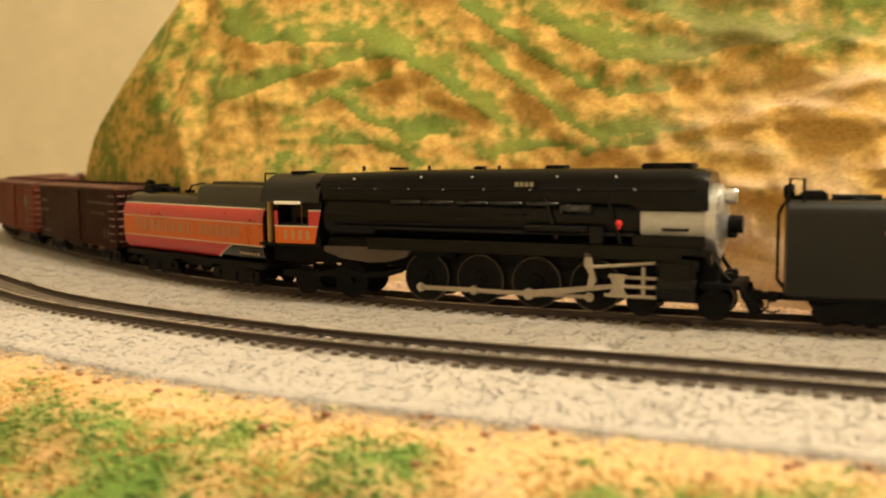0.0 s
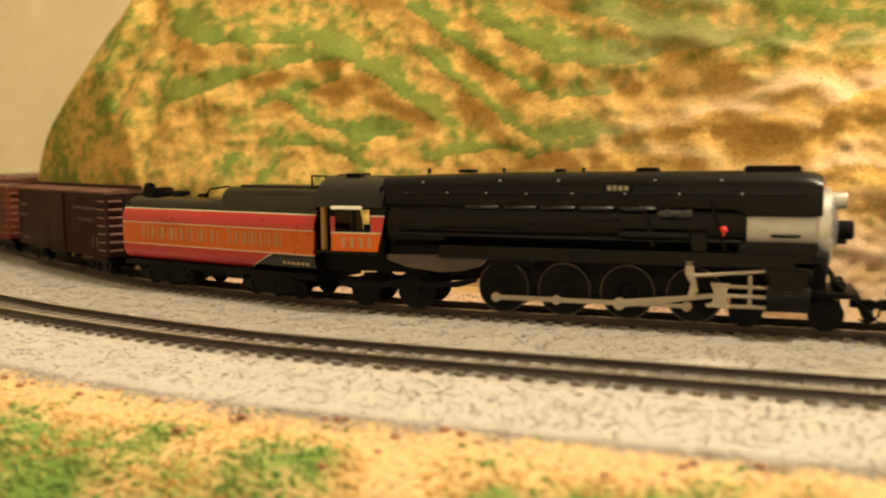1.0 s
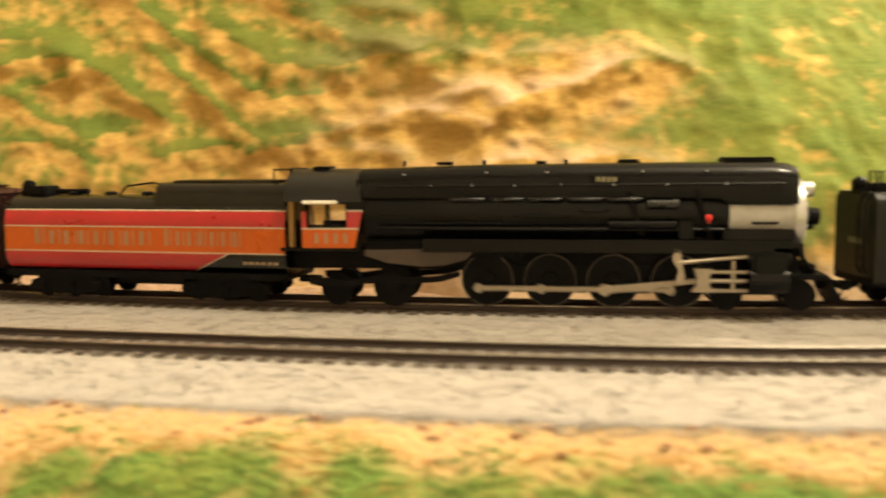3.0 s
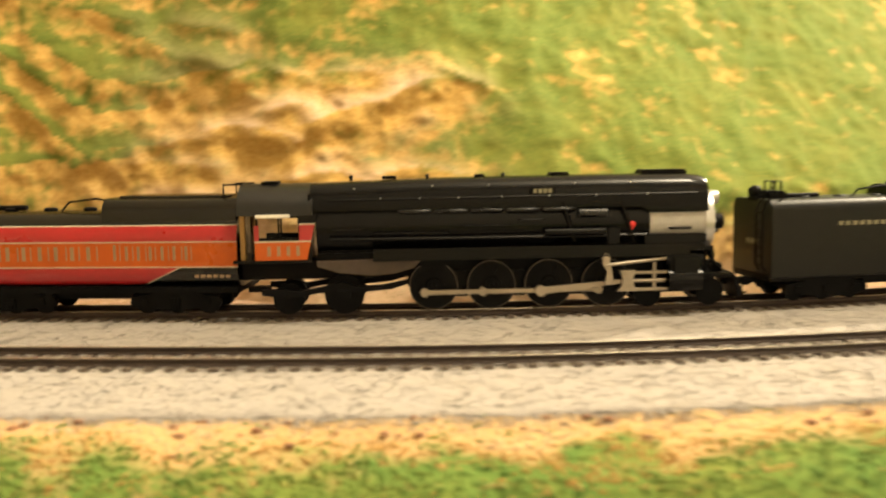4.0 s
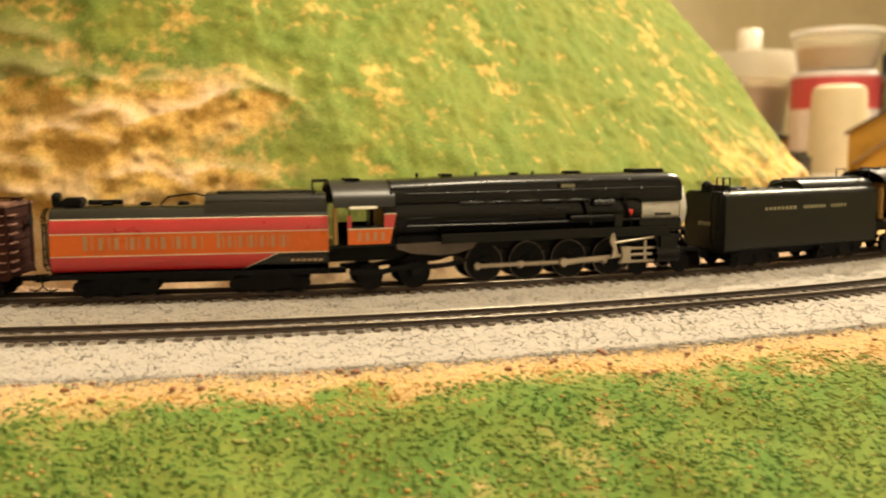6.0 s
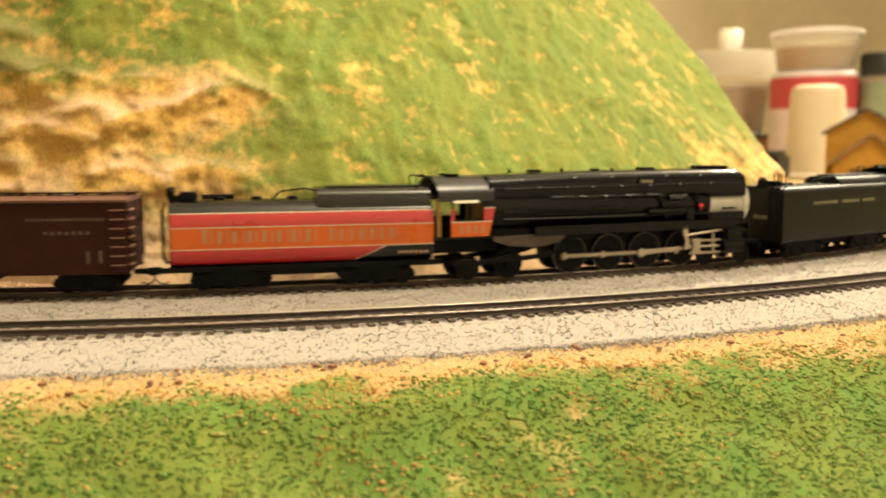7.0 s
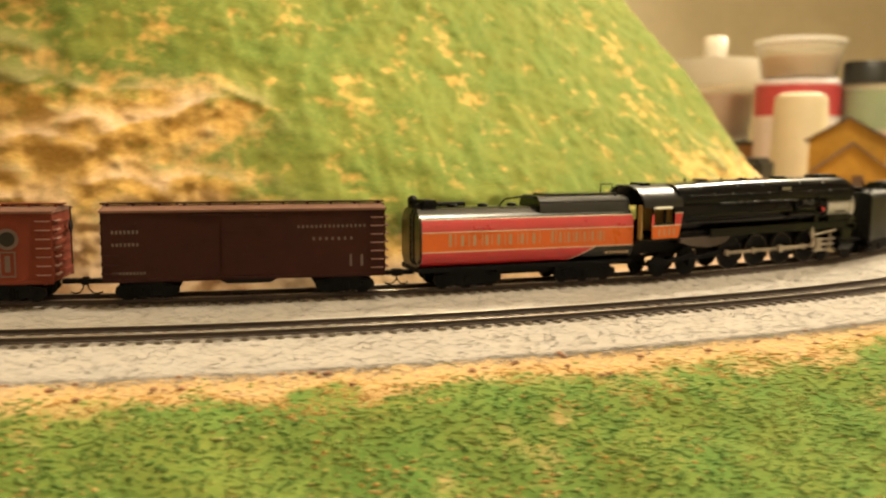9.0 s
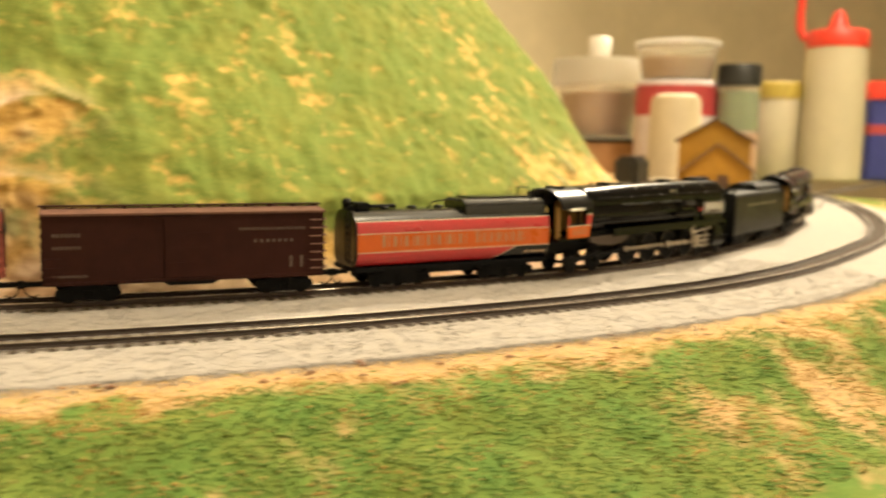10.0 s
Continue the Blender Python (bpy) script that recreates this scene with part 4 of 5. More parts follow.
    bars(nb, 23.2, 27.8, -8.33, 27.3, 28.3, PALELETTER, 4)
    # cab
    bm = bmesh.new()
    CW = 9.1
    for sgn in (-1, 1):
        ya, yb = (-CW, -CW + 0.5) if sgn < 0 else (CW - 0.5, CW)
        plate(bm, [(-41.0, 12.9), (-29.0, 12.9), (-26.6, 23.6), (-41.0, 23.6), (-41.0, 22.6), (-30.8, 22.6), (-30.8, 17.7), (-41.0, 17.7)], ya, yb)
    box(bm, -28.6, -28.0, -CW + 0.5, CW - 0.5, 12.9, 28)
    box(bm, -46, -28, -CW + 0.2, CW - 0.2, 12.2, 12.9)
    part("cab_side", bm, dark, L)
    bm = bmesh.new()
    def roof(x, r):
        top = [(CW + 0.5 - 0.0, 23.2)] + [((CW + 0.5) * math.cos(a), 23.4 + 6.9 * math.sin(a)) for a in [math.pi * k / 16 for k in range(17)]] + [(-CW - 0.5, 23.2)]
        low = [(y * 0.95, 23.2 + (z - 23.2) * 0.92) for y, z in top[::-1]]
        return [(x, y, z) for y, z in top + low]
    loft(bm, [roof(-44.8, 0), roof(-27.6, 0)])
    part("cab_roof", bm, ROOFGREY, L, "curved dark grey cab roof")
    bm = bmesh.new()
    box(bm, -40, -36, -3, 3, 30.0, 30.8, 0.2)
    part("roof_hatch", bm, FRAMEBLACK, L)
    if painted:
        y = -CW - 0.12
        bm = bmesh.new()
        plate(bm, [(-40.9, 12.95), (-29.1, 12.95), (-28.1, 17.2), (-40.9, 17.2)], y, -CW + 0.03)
        p1 = part("cab_panel", bm, ORANGE, L, "orange painted cab panel")
        bm = bmesh.new()
        plate(bm, [(-30.7, 17.3), (-28.05, 17.3), (-27.2, 21.0), (-30.7, 21.0)], y, -CW + 0.03)
        plate(bm, [(-41.0, 17.3), (-39.9, 17.3), (-39.9, 21.0), (-41.0, 21.0)], y, -CW + 0.03)
        part("cab_panel", bm, RED, L, "red painted cab panel")
        bm = bmesh.new()
        box(bm, -41, -28.0, y - 0.04, y + 0.04, 17.05, 17.4)
        box(bm, -30.7, -27.1, y - 0.04, y + 0.04, 21.0, 21.35)
        part("stripe", bm, STRIPE, L)
        bars(L, -38.8, -30.0, y - 0.02, 13.9, 16.2, LETTER, 4, "number_lettering", 0.36)
    bm = bmesh.new()
    for x in (-40.6, -35.6, -35.0, -31.0):
        box(bm, x, x + 0.4, -CW + 0.02, -CW + 0.42, 17.7, 22.6)
    box(bm, -40.6, -30.7, -CW + 0.02, -CW + 0.42, 17.7, 18.1)
    part("window_frame", bm, FRAMEBLACK, L)
    bm = bmesh.new()
    box(bm, -40.6, -32.6, -CW - 1.1, -CW + 0.1, 22.7, 23.5, 0.25)
    part("window_shade", bm, WHITE, L, "white window awning")
    bm = bmesh.new()
    box(bm, -44.5, -43.4, -7.6, -6.2, 12.9, 24, 0.2)
    box(bm, -44.5, -43.4, 6.2, 7.6, 12.9, 24, 0.2)
    box(bm, -30, -28.7, -6.5, 6.5, 14, 25, 0.6)
    part("cab_interior", bm, CABTAN, L, "tan painted cab interior")
    # frame, trailing truck, cylinders
    bm = bmesh.new()
    box(bm, -6, 66, -3.4, 3.4, 5.0, 12.6, 0.3)
    box(bm, -46, -6, -3.0, 3.0, 7.6, 12.6, 0.3)
    for x in (6.8, 20.4, 34.1):
        box(bm, x - 1.5, x + 1.5, -4.2, 4.2, 2.8, 9, 0.2)
    box(bm, -27, 8, -7.0, 7.0, 10.6, 14.6, 0.6)
    part("frame", bm, FRAMEBLACK, L)
    bm = bmesh.new()
    for sgn in (-1, 1):
        ya, yb = sorted((sgn * 7.2, sgn * 8.2))
        plate(bm, [(-27, 12.4), (-2.4, 12.8), (-4.5, 10.4), (-9, 9.2), (-14, 8.8), (-22, 9.6), (-27, 11.2)], ya, yb)
    part("ash_pan", bm, paint("ash_pan_brown", (0.05, 0.033, 0.024), 0.6), L, "brownish grey ash pan")
    bm = bmesh.new()
    for sgn in (-1, 1):
        ya, yb = sorted((sgn * 6.0, sgn * 7.4))
        plate(bm, [(-40, 4.6), (-37, 4.0), (-31, 4.0), (-27, 4.8), (-17, 4.8), (-10, 5.4), (-6, 6.6), (-6, 7.6), (-12, 6.4), (-18, 6.2), (-21, 7.4), (-25, 6.4), (-31, 5.4), (-35, 6.0), (-40, 5.8)], ya, yb)
        box(bm, -22.6, -19.4, ya - (0.4 if sgn < 0 else 0), yb + (0.4 if sgn > 0 else 0), 3.2, 5.6, 0.3)
    tt = part("trailing_truck", bm, FRAMEBLACK, L)
    wheelset(tt, -21.0, 4.2)
    wheelset(tt, -34.0, 3.3)
    bm = bmesh.new()
    for sgn in (-1, 1):
        rod(bm, "x", (55.0, sgn * 7.6, 6.4), 2.9, 8.0, 20)
        rod(bm, "x", (54.6, sgn * 7.2, 11.2), 1.9, 8.8, 16)
        ya, yb = sorted((sgn * 4.5, sgn * 10.0))
        box(bm, 55.4, 62.6, ya, yb, 5.0, 12.6, 0.8)
    box(bm, 55.4, 62.6, -5, 5, 6, 13, 0.3)
    part("cylinder", bm, dark, L)
    bm = bmesh.new()
    wire(bm, [(64.6, -4, 14), (67.5, -5, 9.5), (69, -5, 8)], 0.5)
    wire(bm, [(64.6, 4, 14), (67.5, 5, 9.5), (69, 5, 8)], 0.5)
    box(bm, 63, 71.5, -8.0, 8.0, 6.6, 7.6, 0.3)
    box(bm, 67, 69.5, -4.5, -1.5, 7.6, 9.6, 0.3)
    box(bm, 67, 69.5, 1.5, 4.5, 7.6, 9.6, 0.3)
    loft(bm, [[(71.2, -7.6, 7), (71.2, 7.6, 7), (71.2, 7.6, 6), (71.2, -7.6, 6)], [(75.0, -3.6, 2.4), (75.0, 3.6, 2.4), (73.2, 5.6, 1.2), (73.2, -5.6, 1.2)]])
    for k in range(7):
        y = -6 + 2 * k
        wire(bm, [(71.8, y, 6.6), (74.6 - abs(y) * 0.2, y * 0.66, 1.4)], 0.35)
    part("pilot", bm, FRAMEBLACK, L)
    bm = bmesh.new()
    for sgn in (-1, 1):
        ya, yb = sorted((sgn * 3.0, sgn * 3.8))
        plate(bm, [(48, 2.8), (68, 2.8), (67, 4.4), (60, 5.2), (56, 5.2), (49, 4.4)], ya, yb)
    lead = part("lead_truck", bm, FRAMEBLACK, L)
    for x in (51.0, 66.0):
        wheelset(lead, x, 3.0)
        bm = bmesh.new()
        for sgn in (-1, 1):
            y = sgn * 4.6
            rings = [disc_ring("y", (0, y + h, 0), r, 28) for r, h in ((2.5, -0.62), (3.02, -0.62), (3.02, 0.56), (2.5, 0.6))]
            loft(bm, rings + [rings[0]], cap=False)
        tyre = part("tyre", bm, WHEELRIM, lead, "bright metal wheel rim")
        tyre.matrix_basis = pose(x * MM, 0, 3.0 * MM)
    coupler(L, 70.5, 1)
    # valve gear that stays with the engine
    for sgn in (-1, 1):
        ya, yb = sorted((sgn * 7.6, sgn * 8.4))
        for za, xa in ((7.9, 44.5), (3.9, 43.5)):
            bm = bmesh.new()
            box(bm, xa, 55.2, ya, yb, za, za + 0.7, 0.1)
            part("guide_bar", bm, RODMETAL, L, "pale metal guide bar")
        bm = bmesh.new()
        box(bm, 51.5, 52.3, ya, yb, 4.0, 10.6, 0.1)
        part("guide_yoke", bm, RODMETAL, L, "pale metal guide yoke")
        bm = bmesh.new()
        plate(bm, [(39.6, 13.2), (40.9, 13.2), (41.4, 9.8), (42.0, 7.2), (41.0, 5.6), (40.0, 6.0), (40.6, 8.6), (39.4, 10.6)], sorted((sgn * 8.4, sgn * 9.2))[0], sorted((sgn * 8.4, sgn * 9.2))[1])
        part("expansion_link", bm, RODMETAL, L, "pale metal expansion link")
        bm = bmesh.new()
        wire(bm, [(40.5, sgn * 8.9, 10.2), (54.6, sgn * 8.6, 11.6)], 0.42)
        part("valve_rod", bm, RODMETAL, L, "pale metal valve rod")
    drivers = [driver(L, x) for x in DRIVERS]
    # rods: origin at the rear crank pin
    sides = []
    for sgn in (-1, 1):
        bm = bmesh.new()
        ya, yb = sorted((sgn * 6.2, sgn * 7.0))
        plate(bm, [(0, 0.5), (27.3, 0.5), (41, 0.4), (41, -0.4), (27.3, -0.5), (0, -0.5)], ya, yb)
        for x in DRIVERS:
            turned(bm, [(1.05, 0), (1.05, 1.0)], 16, "y", (x, ya - 0.1, 0))
            rod(bm, "y", (x, ya - 0.4, 0), 0.55, 1.6, 10)
        sides.append(part("side_rod", bm, RODMETAL, L, "pale metal side rod"))
    mains = []
    for sgn in (-1, 1):
        bm = bmesh.new()
        ya, yb = sorted((sgn * 7.1, sgn * 7.8))
        plate(bm, [(0, 0.8), (20.5, 0.45), (20.5, -0.45), (0, -0.8)], ya, yb)
        turned(bm, [(1.3, 0), (1.3, 0.9)], 16, "y", (0, ya - 0.1, 0))
        mains.append(part("main_rod", bm, RODMETAL, L, "pale metal main rod"))
    heads = []
    for sgn in (-1, 1):
        bm = bmesh.new()
        ya, yb = sorted((sgn * 7.4, sgn * 8.6))
        plate(bm, [(-1.9, 2.6), (1.9, 2.6), (1.2, 0.6), (1.4, -1.0), (2.4, -2.4), (-2.4, -2.4), (-1.4, -1.0), (-1.2, 0.6)], ya, yb)
        rod(bm, "x", (0, sgn * 8.0, 0), 0.45, 9.0, 8)
        heads.append(part("crosshead", bm, RODMETAL, L, "pale metal crosshead"))
    return L, drivers, sides, mains, heads


lead_loco = locomotive("glossy black model steam locomotive leading the train", False)
lead_tender = tender("plain black model tender with small pale lettering", False)
daylight_loco = locomotive("black model steam locomotive with orange and red cab", True)
daylight_tender = tender("orange, red and black model locomotive tender", True)
cars = [boxcar("dark brown model boxcar with faded lettering", BROWN),
        boxcar("red brown model boxcar with round emblem", REDBROWN, True),
        boxcar("red brown model boxcar on the far curve", REDBROWN, True),
        boxcar("dark brown model boxcar on the far curve", BROWN),
        boxcar("red brown model boxcar at the rear", REDBROWN, True)]

# ---------------------------------------------------------------- far track that branches off behind the train
BRANCH = resample(eased([(600, 232), (680, 285), (760, 335), (860, 395), (987, 446), (1170, 509), (1400, 580)]))
BRANCH_N = side(BRANCH)
branch_track = make_track(BRANCH, BRANCH_N, "far branch track beyond the curve", 120, len(BRANCH) - 20)


# ---------------------------------------------------------------- things behind the layout
CLEAR = clear("frosted_plastic", (0.95, 0.93, 0.9), 0.35)
DISHCLEAR = clear("clear_plastic", (0.95, 0.93, 0.9), 0.12)
FILLING = paint("brown_ballast_filling", (0.46, 0.28, 0.17), 0.9, 0, 0.3, 300, 0.5)
PINKFILL = paint("pink_sand_filling", (0.50, 0.33, 0.24), 0.9, 0, 0.2, 300, 0.3)
GREENFILL = paint("green_turf_filling", (0.16, 0.24, 0.07), 0.9, 0, 0.3, 300, 0.4)
DARKCAP = paint("black_cap", (0.015, 0.016, 0.016), 0.4)
REDCAP = paint("red_cap", (0.72, 0.05, 0.03), 0.35, 0, 0.08)
REDLABEL = paint("red_label", (0.42, 0.05, 0.06), 0.5)
LILAC = paint("pale_label", (0.62, 0.56, 0.60), 0.5)
CREAM = paint("cream_plastic", (0.50, 0.43, 0.30), 0.42, 0, 0.06, 60, 0.03)
MILKY = paint("milky_plastic", (0.56, 0.50, 0.38), 0.38, 0, 0.06, 40, 0.03)
BLUELABEL = paint("blue_label", (0.03, 0.04, 0.25), 0.45)
YELLOWLID = paint("yellow_lid", (0.50, 0.38, 0.08), 0.45)
HOUSEWALL = paint("house_yellow", (0.38, 0.20, 0.018), 0.7, 0, 0.15, 120, 0.2)
HOUSEROOF = paint("house_roof", (0.07, 0.04, 0.025), 0.8, 0, 0.25, 120, 0.3)
# roof brown made paler for the wing, its lit slope put into the colour
LITWINGROOF = paint("wing_roof_lit", (0.17, 0.105, 0.06), 0.8, 0, 0.25, 120, 0.3)
HOUSETRIM = paint("house_trim", (0.09, 0.05, 0.03), 0.7)
FLOORZ = -5.2


def placed(ob, x, y, z=FLOORZ, turn=0.0):
    ob.matrix_basis = pose(x * MM, y * MM, z * MM, 0, 0, turn)
    return ob


def storage_tub():
    t = thing("storage_tub", "clear plastic tub of brown ballast with white knob lid", "tub")
    bm = bmesh.new()
    turned(bm, [(48, 0), (50, 3), (58, 76), (57, 77), (49, 4), (1, 4)], 40)
    part("tub", bm, DISHCLEAR, t, "clear plastic tub")
    bm = bmesh.new()
    turned(bm, [(48.2, 4.5), (55.8, 66), (1, 69)], 32)
    part("filling", bm, FILLING, t, "brown loose scenery material")
    bm = bmesh.new()
    turned(bm, [(66, 76), (71, 80), (70.5, 84), (69, 112), (66, 117), (20, 121), (1, 121)], 40)
    part("lid", bm, CLEAR, t, "frosted translucent lid")
    bm = bmesh.new()
    turned(bm, [(15, 120.5), (16.5, 124), (17, 148), (15, 151), (1, 151)], 24)
    part("knob", bm, WHITE, t, "white plastic knob")
    return placed(t, 1036, 905, 46.4)


def wooden_stand():
    t = thing("wooden_box", "plain brown wooden box under the plastic tub", "box")
    for x0, x1, y0, y1 in ((-70, 70, -60, -54), (-70, 70, 54, 60), (-70, -64, -54, 54), (64, 70, -54, 54)):
        bm = bmesh.new()
        box(bm, x0, x1, y0, y1, 0, 46, 1)
        part("side", bm, WOOD, t)
    bm = bmesh.new()
    box(bm, -74, 74, -64, 64, 46.3, 51.3, 1)
    part("top", bm, DARKCAP, t, "dark painted top board")
    return placed(t, 1036, 905, FLOORZ, 57 - 90)


def label_can():
    t = thing("round_can", "round can with dark red and pale label", "can")
    bm = bmesh.new()
    turned(bm, [(52, 0), (54, 2), (54, 128), (51, 131), (1, 131)], 40)
    can = part("can", bm, LILAC, t)
    bm = bmesh.new()
    loft(bm, [disc_ring("z", (0, 0, z), 54.6, 40) for z in (84, 124)], cap=False)
    part("label_band", bm, REDLABEL, can, "dark red label band")
    return placed(t, 1039, 752)


def dish():
    t = thing("plastic_dish", "clear plastic dish of pink sand on the can", "dish")
    bm = bmesh.new()
    turned(bm, [(44, 0), (46, 2), (55, 44), (57, 45), (57, 47), (54, 46), (45, 3), (1, 3)], 40)
    part("dish", bm, DISHCLEAR, t)
    bm = bmesh.new()
    turned(bm, [(44, 3.5), (50, 30), (1, 34)], 32)
    part("filling", bm, PINKFILL, t, "pinkish loose sand")
    bm = bmesh.new()
    turned(bm, [(57.5, 47.2), (57.5, 52), (50, 54), (1, 54)], 40)
    part("lid", bm, CLEAR, t, "pale translucent lid")
    return placed(t, 1039, 752, FLOORZ + 131.2)


def cup():
    t = thing("plastic_cup", "cream plastic cup standing upside down", "cup")
    bm = bmesh.new()
    turned(bm, [(33, 0), (34, 2), (32.5, 6), (29, 98), (27, 103), (20, 106), (1, 106)], 36)
    part("cup", bm, CREAM, t)
    bm = bmesh.new()
    loft(bm, [disc_ring("z", (0, 0, z), r, 36) for r, z in ((34.2, 2), (35.2, 3), (35.2, 6), (33.2, 7))], cap=False)
    part("rim", bm, WHITE, t, "pale rolled rim")
    return placed(t, 912, 634)


def shaker():
    t = thing("shaker_bottle", "clear shaker bottle of green turf with black cap", "bottle")
    bm = bmesh.new()
    turned(bm, [(26, 0), (28, 2), (28, 118), (25, 124), (1, 124)], 32)
    b = part("bottle", bm, DISHCLEAR, t)
    bm = bmesh.new()
    turned(bm, [(27, 66), (27, 116), (1, 118)], 28)
    part("filling", bm, GREENFILL, b, "green ground turf")
    bm = bmesh.new()
    loft(bm, [disc_ring("z", (0, 0, z), 28.5, 32) for z in (10, 62)], cap=False)
    part("label_band", bm, PINKFILL, b, "pinkish paper label")
    bm = bmesh.new()
    turned(bm, [(29, 124.2), (29, 150), (27, 153), (1, 153)], 32)
    part("cap", bm, DARKCAP, t, "black ribbed cap")
    return placed(t, 1088, 686)


def yellow_jar():
    t = thing("lidded_jar", "pale translucent jar with yellow lid", "jar")
    bm = bmesh.new()
    turned(bm, [(25, 0), (27, 3), (28, 112), (26, 116), (1, 116)], 32)
    part("jar", bm, MILKY, t)
    bm = bmesh.new()
    turned(bm, [(30, 112), (30, 132), (28, 134), (1, 134)], 32)
    part("lid", bm, YELLOWLID, t, "yellow screw lid")
    return placed(t, 1179, 690)


def squeeze_bottle():
    t = thing("squeeze_bottle", "milky plastic squeeze bottle with red nozzle cap", "bottle")
    bm = bmesh.new()
    turned(bm, [(38, 0), (41, 3), (41.5, 60), (40, 130), (39, 170), (37.5, 184), (1, 184)], 40)
    part("bottle", bm, MILKY, t)
    bm = bmesh.new()
    turned(bm, [(39.5, 180), (40, 184), (39.5, 198), (36, 203), (15, 205), (13, 209), (9, 222), (5, 230), (1, 231)], 36)
    cap = part("cap", bm, REDCAP, t, "red plastic nozzle cap")
    bm = bmesh.new()
    wire(bm, [(-0.55 * r, 0.83 * r, z) for r, z in ((36, 192), (44, 196), (49, 206), (50, 226), (49, 250), (45, 272))], 5.5, 10)
    part("cap_strap", bm, REDCAP, cap, "red hinged stopper strap")
    return placed(t, 1219, 632)


def packet():
    t = thing("packet", "blue and red printed packet standing upright", "packet")
    bm = bmesh.new()
    box(bm, -44, 44, -16, 16, 0, 112, 4)
    p = part("packet", bm, BLUELABEL, t)
    bm = bmesh.new()
    box(bm, -44.4, 44.4, -16.4, 16.4, 64, 78, 0.5)
    part("printed_band", bm, REDLABEL, p)
    bm = bmesh.new()
    box(bm, -44.4, 44.4, -16.4, 16.4, 112, 118, 2)
    box(bm, -44, 44, -15, 15, 118, 137, 3)
    part("flap", bm, REDCAP, p, "red top flap")
    return placed(t, 1302, 590, FLOORZ, 57 - 90)


def gable(bm, x0, x1, y0, y1, eave, apex):
    ym = (y0 + y1) / 2
    prism(bm, [(y0, 0), (y1, 0), (y1, eave), (ym, apex), (y0, eave)], x0, x1)


def gable_roof(x0, x1, y0, y1, eave, apex, over, thick):
    ym = (y0 + y1) / 2
    k = (apex - eave) / (ym - y0)
    out = []
    for sgn in (-1, 1):
        ye = ym + sgn * (ym - y0 + over)
        ze = eave - k * over
        bm = bmesh.new()
        prism(bm, [(ym, apex + 0.1), (ym, apex + thick), (ye, ze + thick), (ye, ze + 0.1)], x0 - over, x1 + over)
        out.append(bm)
    return out


def model_house():
    t = thing("model_house", "small ochre yellow model station house with brown roof", "model house")
    for name, dims in (("main_block", (0, 60, -34, 34, 52, 72)), ("front_wing", (-34, -1, -35, 27, 24, 48))):
        bm = bmesh.new()
        gable(bm, *dims)
        blk = part(name, bm, HOUSEWALL, t, "ochre yellow clapboard wall")
        for r in gable_roof(*dims, 4, 2.4):
            part("roof", r, HOUSEROOF if name == "main_block" else LITWINGROOF, blk, "brown shingled roof")
        x = dims[0]
        bm = bmesh.new()
        box(bm, x - 0.8, x + 0.1, -14, -4, 3, 20, 0.2)
        part("door", bm, HOUSETRIM, blk)
        bm = bmesh.new()
        box(bm, x - 0.8, x + 0.1, 5, 13, 9, 19, 0.2)
        part("window", bm, HOUSETRIM, blk)
        for k in range(8):
            bm = bmesh.new()
            z = 4 + k * 5
            if z < dims[4]:
                box(bm, x - 0.35, x + 0.1, dims[2] + 0.2, dims[3] - 0.2, z, z + 0.7)
                part("clapboard", bm, HOUSEWALL, blk)
            else:
                bm.free()
    return placed(t, 800, 478, FLOORZ, 40)


def dark_block():
    t = thing("dark_block", "small black block on the table", "block")
    bm = bmesh.new()
    box(bm, -20, 20, -14, 14, 0, 33, 5)
    part("block", bm, DARKCAP, t)
    return placed(t, 822, 612, FLOORZ, 20)


wooden_stand()
for make in (storage_tub, label_can, dish, cup, shaker, yellow_jar, squeeze_bottle, packet, model_house, dark_block):
    make()


